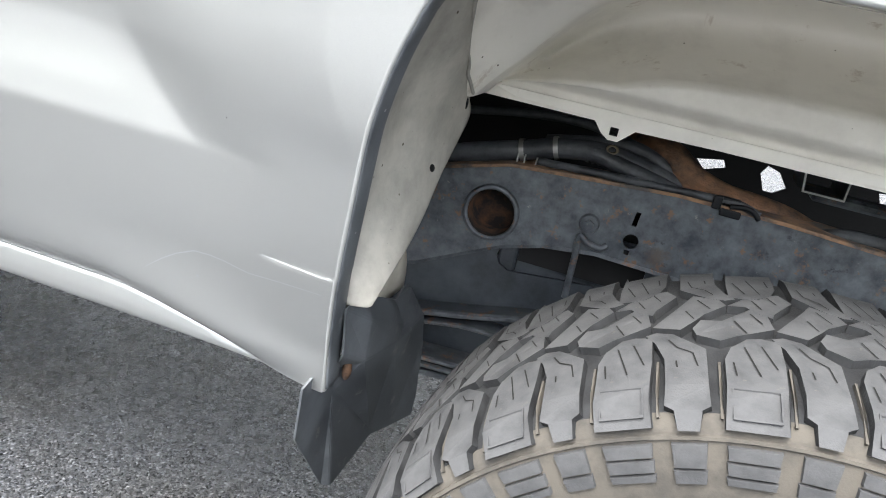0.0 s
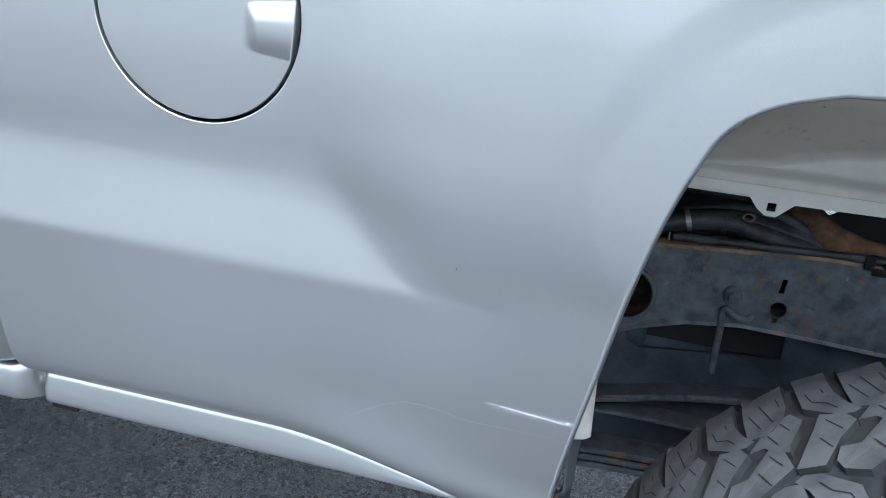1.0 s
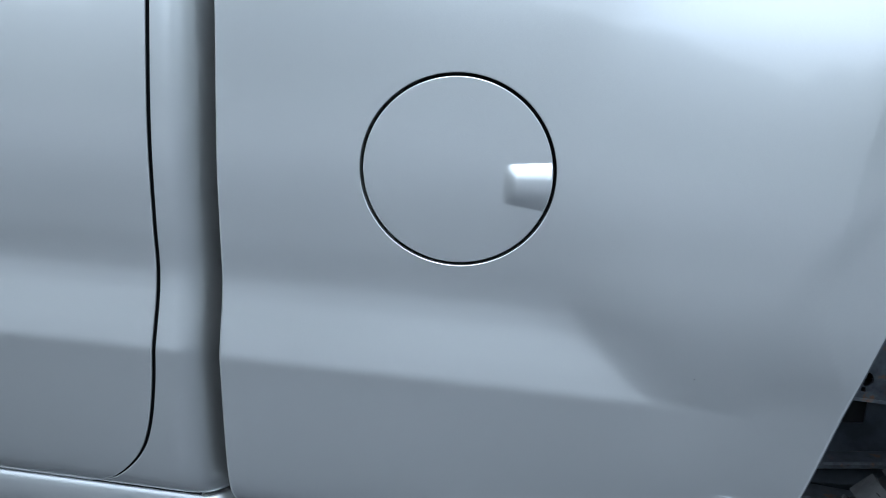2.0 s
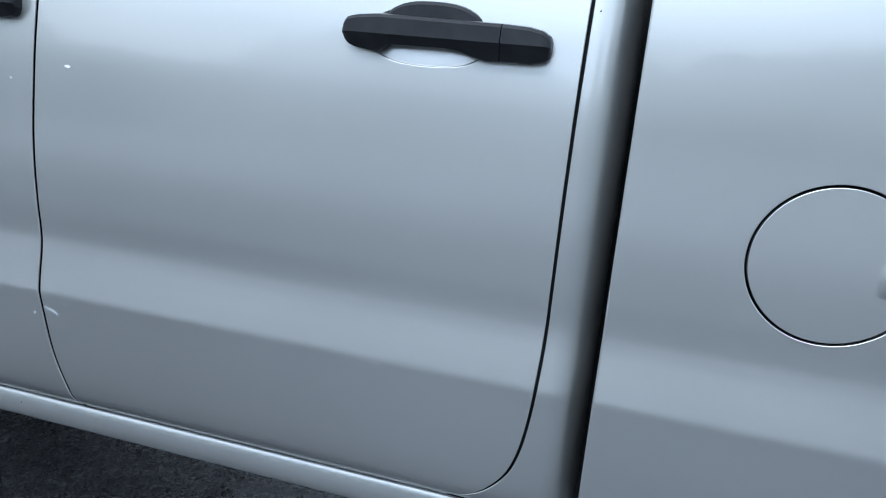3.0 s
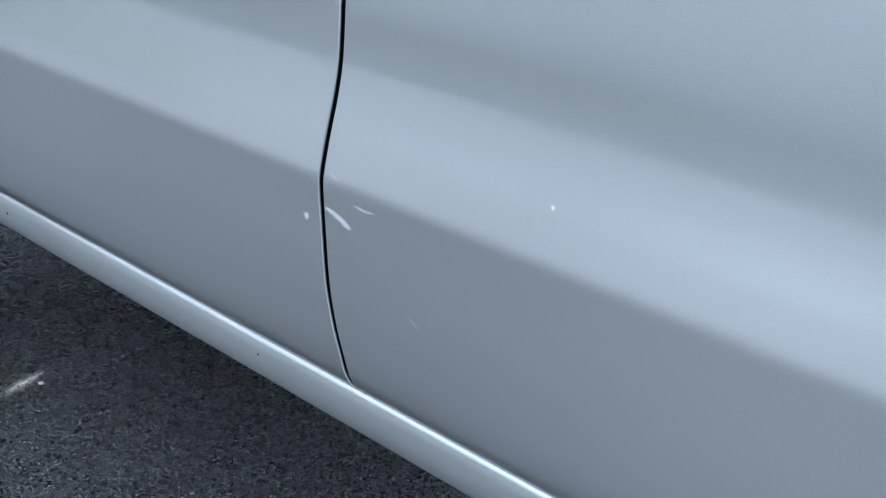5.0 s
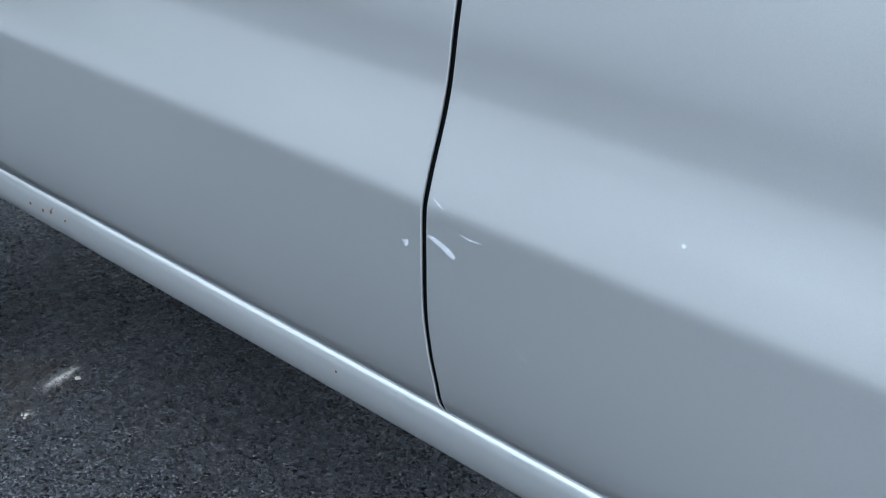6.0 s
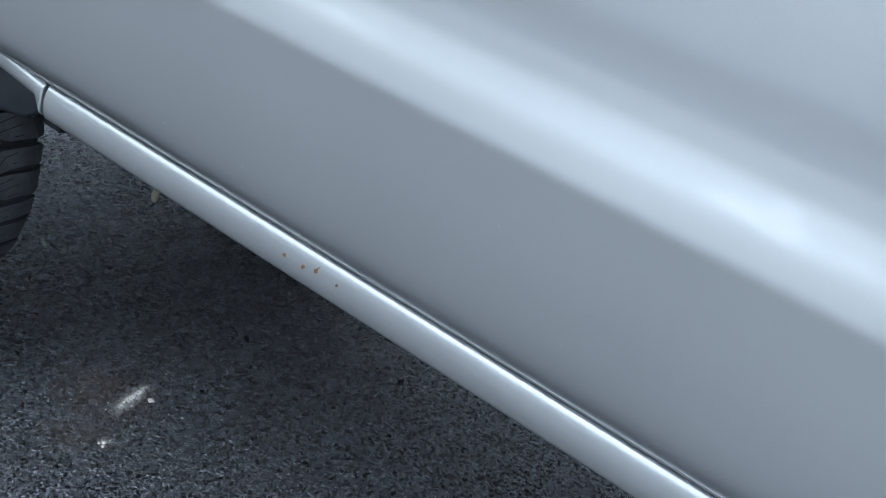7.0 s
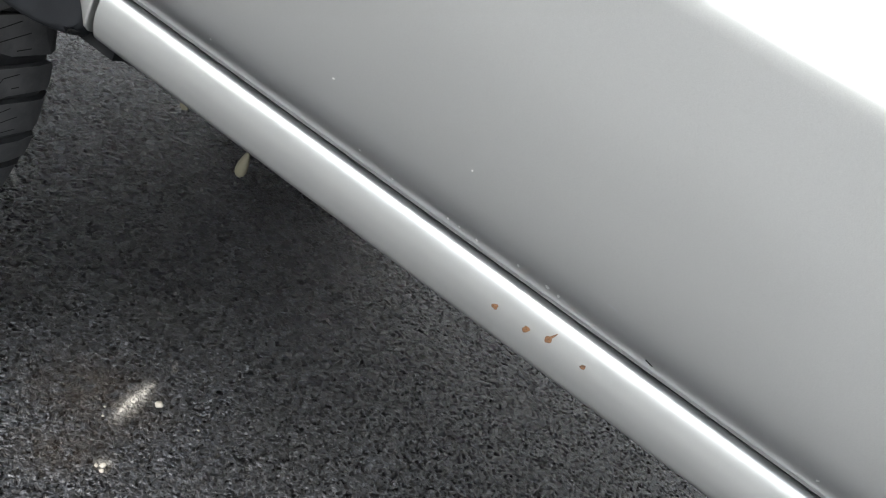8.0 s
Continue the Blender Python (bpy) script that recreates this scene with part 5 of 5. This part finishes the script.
    ob = new("lettering_draft", marks)
    shape = ob.evaluated_get(bpy.context.evaluated_depsgraph_get()).to_mesh()
    verts = [bm.verts.new(at(-0.042 + v.co.x, 0.2400 - v.co.y, 0.0008 + v.co.z)) for v in shape.vertices]
    for f in shape.polygons:
        bm.faces.new([verts[i] for i in f.vertices])
    ob.evaluated_get(bpy.context.evaluated_depsgraph_get()).to_mesh_clear()
    bpy.data.objects.remove(ob)
    bmesh.ops.recalc_face_normals(bm, faces=bm.faces)
    part("lettering", bm, RUBBER, w, "raised size marking on the sidewall")
    bpy.data.curves.remove(marks)
    crown = (
        ([(-0.049, 0.029), (-0.041, 0.013), (-0.022, 0.015), (0.005, -0.017), (0.018, -0.004), (0.0215, 0.022), (-0.012, 0.040), (-0.026, 0.050), (-0.046, 0.041)], [(-0.012, 0.012, -0.002, 0.036), (0.004, -0.006, 0.014, 0.014)]),
        ([(-0.088, 0.024), (-0.059, -0.024), (-0.050, -0.046), (-0.026, -0.036), (-0.020, -0.023), (-0.042, -0.002), (-0.049, 0.011), (-0.062, 0.030)], [(-0.058, -0.008, -0.050, 0.010), (-0.046, -0.036, -0.034, -0.014)]),
        ([(-0.014, -0.024), (0.012, -0.056), (0.036, -0.064), (0.046, -0.046), (0.026, -0.014), (0.0245, -0.004), (0.012, -0.012), (0.003, -0.024)], [(0.008, -0.040, 0.016, -0.020), (0.024, -0.054, 0.032, -0.036)]),
    )
    for shape, cuts in crown:
        bm = bmesh.new()
        ma, mu = sum(q[0] for q in shape) / len(shape), sum(q[1] for q in shape) / len(shape)
        wide = [(a + (a - ma) / math.hypot(a - ma, u - mu) * 0.0026, u + (u - mu) / math.hypot(a - ma, u - mu) * 0.0026) for a, u in shape]
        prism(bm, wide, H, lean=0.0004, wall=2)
        me = finish(bm, "tread_block", cuts, H)
        for k in range(PAIRS):
            lay("tread_block", me, k)
    bm = bmesh.new()
    rings = []
    for r, y in ((0.239, 0.112), (0.239, -0.118), (0.228, -0.124), (0.218, -0.112), (0.205, -0.085), (0.12, -0.07), (0.075, -0.085), (0.06, -0.10), (0.0, -0.102)):
        rings.append([bm.verts.new((r * math.sin(a), y, r * math.cos(a))) for a in np.linspace(0, 2 * math.pi, 48, endpoint=False)])
    for a, b in zip(rings, rings[1:]):
        for j in range(48):
            bm.faces.new((a[j], a[(j + 1) % 48], b[(j + 1) % 48], b[j]))
    bmesh.ops.recalc_face_normals(bm, faces=bm.faces)
    smooth(part("rim", bm, ALLOY, w, "dark alloy rim"))
    return w


rear_wheel = make_wheel(truck)
UP = LEAN.inverted()
rear_wheel.matrix_basis = UP @ pose(-0.02, 0.093, 0.460, 0, -13.25, 0)
front_wheel = copy_thing(rear_wheel, UP @ pose(-3.922, 0.088, 0.460, 0, 20, 0))
front_wheel.name = "front_wheel"
far_wheel = copy_thing(rear_wheel, UP @ pose(-3.905, 1.87, 0.460, 0, 10, 180))
far_wheel.name = "front_wheel"


# ---- front fender's tail ----
def make_fender_end():
    """The fender's tail in front of the sill: a silver strip with a folded lip, and the plastic liner below it."""
    bm = bmesh.new()
    rows = []
    for x in np.r_[-3.2665, -3.2672, np.linspace(-3.270, -3.43, 24)]:
        d = max(0.0, -3.272 - x)
        top = 0.7005 + 0.12 * d
        low = 0.650 + 0.020 * float(step(-3.2715, -3.282, x)) + 0.10 * d
        fold = 0.002 if x > -3.267 else 0.0
        rows.append([bm.verts.new((x, y + fold, z)) for y, z in ((0.130, top + 0.003), (0.098, top + 0.001), (0.0895, top - 0.004), (0.0868, top - 0.011), (0.0872, low + 0.010), (0.0890, low + 0.004), (0.0940, low), (0.110, low - 0.001))])
    for a, b in zip(rows, rows[1:]):
        for j in range(7):
            bm.faces.new((a[j], a[j + 1], b[j + 1], b[j]))
    bm.faces.new(rows[0][::-1])
    bmesh.ops.recalc_face_normals(bm, faces=bm.faces)
    smooth(part("fender_tail", bm, PAINT, truck, "silver fender tail with a folded lip"))
    bm = bmesh.new()
    slab(bm, [(-3.2745, 0.690), (-3.2755, 0.652), (-3.283, 0.636), (-3.31, 0.627), (-3.34, 0.6205), (-3.38, 0.6185), (-3.41, 0.628), (-3.44, 0.662), (-3.49, 0.76), (-3.45, 0.76), (-3.41, 0.705), (-3.30, 0.692)], 0.0925, 0.30)
    bevelled(bm, 0.006, 2)
    smooth(part("fender_liner", bm, BLACK, truck, "dark grey plastic wheel arch liner"))
    # Black boxes stand in for shade in the gap at the sill's end.
    bm = bmesh.new()
    box(bm, -3.2670, -3.2510, 0.1020, 0.16, 0.646, 0.704)
    box(bm, -3.30, -3.245, 0.11, 0.30, 0.632, 0.650)
    part("end_gap", bm, GAP_BLACK, truck)


make_fender_end()


# ---- marks on the paint ----
SIDES = {o.name: o for o in truck.children}


def strip(name, pts, width, mat, parent, depth, label="", lift=0.0003):
    """A thin worn line lying on a panel: points of x and z, with a width for each or one for all."""
    bm = bmesh.new()
    rows = []
    for k, (x, z) in enumerate(pts):
        a, b = pts[max(k - 1, 0)], pts[min(k + 1, len(pts) - 1)]
        d = Vector((b[0] - a[0], b[1] - a[1])).normalized()
        w = (width[k] if isinstance(width, (list, tuple)) else width) / 2
        rows.append([bm.verts.new((x + s * d.y * w, float(depth(x + s * d.y * w, z - s * d.x * w)) - lift, z - s * d.x * w)) for s in (-1, 1)])
    for a, b in zip(rows, rows[1:]):
        bm.faces.new((a[0], a[1], b[1], b[0]))
    bmesh.ops.recalc_face_normals(bm, faces=bm.faces)
    if bm.faces[:] and sum(f.normal.y for f in bm.faces) > 0:
        bmesh.ops.reverse_faces(bm, faces=bm.faces)
    return part(name, bm, mat, parent, label)


def fleck(name, x, z, r, mat, parent, depth, rng, lift=0.0004, long=1.0):
    """A small chip with a ragged edge."""
    bm = bmesh.new()
    n = 11
    vs = []
    for k in range(n):
        a = 2 * math.pi * k / n
        q = r * rng.uniform(0.55, 1.1)
        px, pz = x + q * math.cos(a) * long, z + q * math.sin(a)
        vs.append(bm.verts.new((px, float(depth(px, pz)) - lift, pz)))
    f = bm.faces.new(vs)
    f.normal_update()
    if f.normal.y > 0:
        f.normal_flip()
    return part(name, bm, mat, parent)


flat_side = lambda x, z: section(z)
rng = np.random.default_rng(11)
rear, front, bed, rock = SIDES["rear_door"], SIDES["front_door"], SIDES["bed_side"], SIDES["rocker_panel"]
fleck("scuff", -2.138, 0.890, 0.0042, SCUFF, front, flat_side, rng)
strip("scuff", [(-2.117, 0.9045), (-2.110, 0.903), (-2.101, 0.900), (-2.094, 0.8965), (-2.089, 0.894)], [0.002, 0.005, 0.005, 0.006, 0.003], SCUFF, rear, flat_side)
strip("scratch", [(-2.087, 0.917), (-2.078, 0.9155), (-2.066, 0.9165)], [0.0008, 0.0018, 0.0008], SCUFF, rear, flat_side)
strip("scratch", [(-2.117, 0.938), (-2.111, 0.935), (-2.106, 0.9325)], [0.0008, 0.0016, 0.0008], SCUFF, rear, flat_side)
strip("scratch", [(-2.043, 0.838), (-2.035, 0.839)], 0.0007, SCUFF, rear, flat_side)
strip("scratch", [(-2.023, 0.838), (-2.008, 0.829)], 0.0009, SCUFF, rear, flat_side)
strip("scratch", [(-1.522, 0.925), (-1.504, 0.924)], 0.0018, SCUFF, rear, flat_side)
fleck("chip", -1.920, 0.972, 0.0020, SCUFF, rear, flat_side, rng)
fleck("chip", -1.664, 0.926, 0.0018, SCUFF, rear, flat_side, rng)
fleck("chip", -1.889, 1.003, 0.0013, SCUFF, rear, flat_side, rng)
for x, z, r in ((-2.988, 0.766, 0.0012), (-3.108, 0.730, 0.0012), (-2.8625, 0.769, 0.0011), (-2.776, 0.7235, 0.0022), (-2.766, 0.7225, 0.0018), (-2.802, 0.7240, 0.0016), (-2.839, 0.7195, 0.0020), (-2.8555, 0.7205, 0.0013), (-2.866, 0.7205, 0.0016), (-2.920, 0.7200, 0.0014), (-2.952, 0.7260, 0.0012), (-2.560, 0.7240, 0.0016), (-2.45, 0.78, 0.0008), (-2.55, 0.86, 0.0008)):
    fleck("chip", x, z, r, BARE, front, flat_side, rng)
strip("scratch", [(-2.735, 0.7445), (-2.727, 0.7440)], 0.0008, SCUFF, front, flat_side)
strip("scratch", [(-2.692, 0.7215), (-2.685, 0.7190)], 0.0016, DARK, front, flat_side)
fleck("chip", -2.460, 1.272, 0.0028, BARE, front, flat_side, rng, long=2.0)
fleck("chip", -2.171, 1.281, 0.0022, BARE, front, flat_side, rng, long=1.6)
fleck("chip", -2.062, 1.308, 0.0030, BARE, rear, flat_side, rng, long=2.2)
strip("scratch", [(-2.556, 1.153), (-2.538, 1.149), (-2.520, 1.146)], [0.0008, 0.0016, 0.0008], HAIR, front, flat_side)
fleck("chip", HANDLES[0] + 0.234, 1.447, 0.0016, DARK, rear, flat_side, rng)
# Rust on the sill.
sill = lambda x, z: np.interp(z, [p[1] for p in ROCKER[9:2:-1]], [p[0] for p in ROCKER[9:2:-1]])
for x, z, r in ((-2.8035, 0.6756, 0.0030), (-2.7734, 0.6754, 0.0036), (-2.7556, 0.6790, 0.0034), (-2.7222, 0.6778, 0.0026), (-2.236, 0.680, 0.0018)):
    fleck("rust_chip", x, z, r, CHIP, rock, sill, rng, 0.0006)
strip("rust_chip", [(-2.7515, 0.6875), (-2.7550, 0.6805)], [0.0008, 0.0025], CHIP, rock, sill, lift=0.0006)
# The bed's scratched flare.
strip("scratch", [(-0.621, 0.8275), (-0.59, 0.8262), (-0.565, 0.8252), (-0.540, 0.8242)], [0.0006, 0.0010, 0.0012, 0.0016], SCUFF, bed, bed_depth, "bright scraped edge")
fleck("paint_chip", -0.5395, 0.8265, 0.0028, SCUFF, bed, bed_depth, rng)
# Curved strip: faint scratch, with the reflected line along it painted in.
strip("scratch", [(-0.7755, 0.7591), (-0.752, 0.778), (-0.7317, 0.7911), (-0.7081, 0.8022), (-0.688, 0.8035), (-0.6694, 0.8022), (-0.6393, 0.7971), (-0.5963, 0.7995), (-0.5478, 0.8013)], [0.0005, 0.0010, 0.0013, 0.0016, 0.0015, 0.0013, 0.0011, 0.0010, 0.0005], HAIR, bed, bed_depth)
for x, z, r in ((-0.705, 0.770, 0.0020), (-0.688, 0.982, 0.0011), (-0.680, 0.988, 0.0012), (-0.663, 0.969, 0.0008), (-0.675, 1.065, 0.0008)):
    fleck("chip", x, z, r, SCUFF if z > 0.98 or z < 0.9 else DARK, bed, bed_depth, rng)


# ---- under the sill ----
def make_mount():
    bm = bmesh.new()
    slab(bm, [(-3.21, 0.66), (-3.205, 0.614), (-3.185, 0.600), (-3.125, 0.600), (-3.095, 0.612), (-3.08, 0.66)], 0.235, 0.32)
    slab(bm, [(-3.132, 0.66), (-3.130, 0.606), (-3.106, 0.606), (-3.104, 0.66)], 0.182, 0.2345)
    bevelled(bm, 0.006, 1)
    mount = part("body_mount", bm, BLACK, truck)
    bm = bmesh.new()
    bmesh.ops.create_uvsphere(bm, u_segments=14, v_segments=10, radius=1, matrix=pose(-3.118, 0.190, 0.590))
    for v in bm.verts:
        h = (v.co.z - 0.590 + 1) / 2
        v.co = Vector((-3.118 + (v.co.x + 3.118) * 0.0085 * (1.15 - 0.85 * h), 0.190 + (v.co.y - 0.190) * 0.006 * (1.15 - 0.85 * h), 0.590 + (v.co.z - 0.590) * 0.0165))
    smooth(part("plug", bm, PLUG, mount, "yellowish rubber plug hanging under the sill"))

    bm = bmesh.new()
    slab(bm, [(-3.186, 0.657), (-3.186, 0.620), (-3.182, 0.6165), (-3.176, 0.6190), (-3.177, 0.657)], 0.149, 0.1515)
    part("tag", bm, PLUG, mount, "torn pale tag")


make_mount()


# ---- loose on the ground ----
def make_pebble(x, y, r, seed):
    bm = bmesh.new()
    bmesh.ops.create_icosphere(bm, subdivisions=2, radius=1)
    for v in bm.verts:
        j = 1 + 0.35 * noise.noise(v.co * 1.7 + Vector((seed, 0, 0)))
        v.co = Vector((v.co.x * r * j * 1.15, v.co.y * r * j, (v.co.z * 0.55 * j) * r))
    low = min(v.co.z for v in bm.verts)
    for v in bm.verts:
        v.co.z -= low + 0.0005
    ob = smooth(part("pebble", bm, STONE, None))
    ob.matrix_basis = pose(x, y, 0, 0, 0, seed * 37)
    tagged(ob, "small pale pebble lying on the asphalt", "pebble", "pebbles on the asphalt")


for k, (x, y, r) in enumerate(((-3.228, 0.386, 0.0065), (-3.187, 0.236, 0.0045), (-3.181, 0.228, 0.0038), (-3.193, 0.229, 0.0030), (-3.150, 0.402, 0.0020), (-3.262, 0.300, 0.0020), (-3.275, 0.315, 0.0018))):
    make_pebble(x, y, r, k + 1)
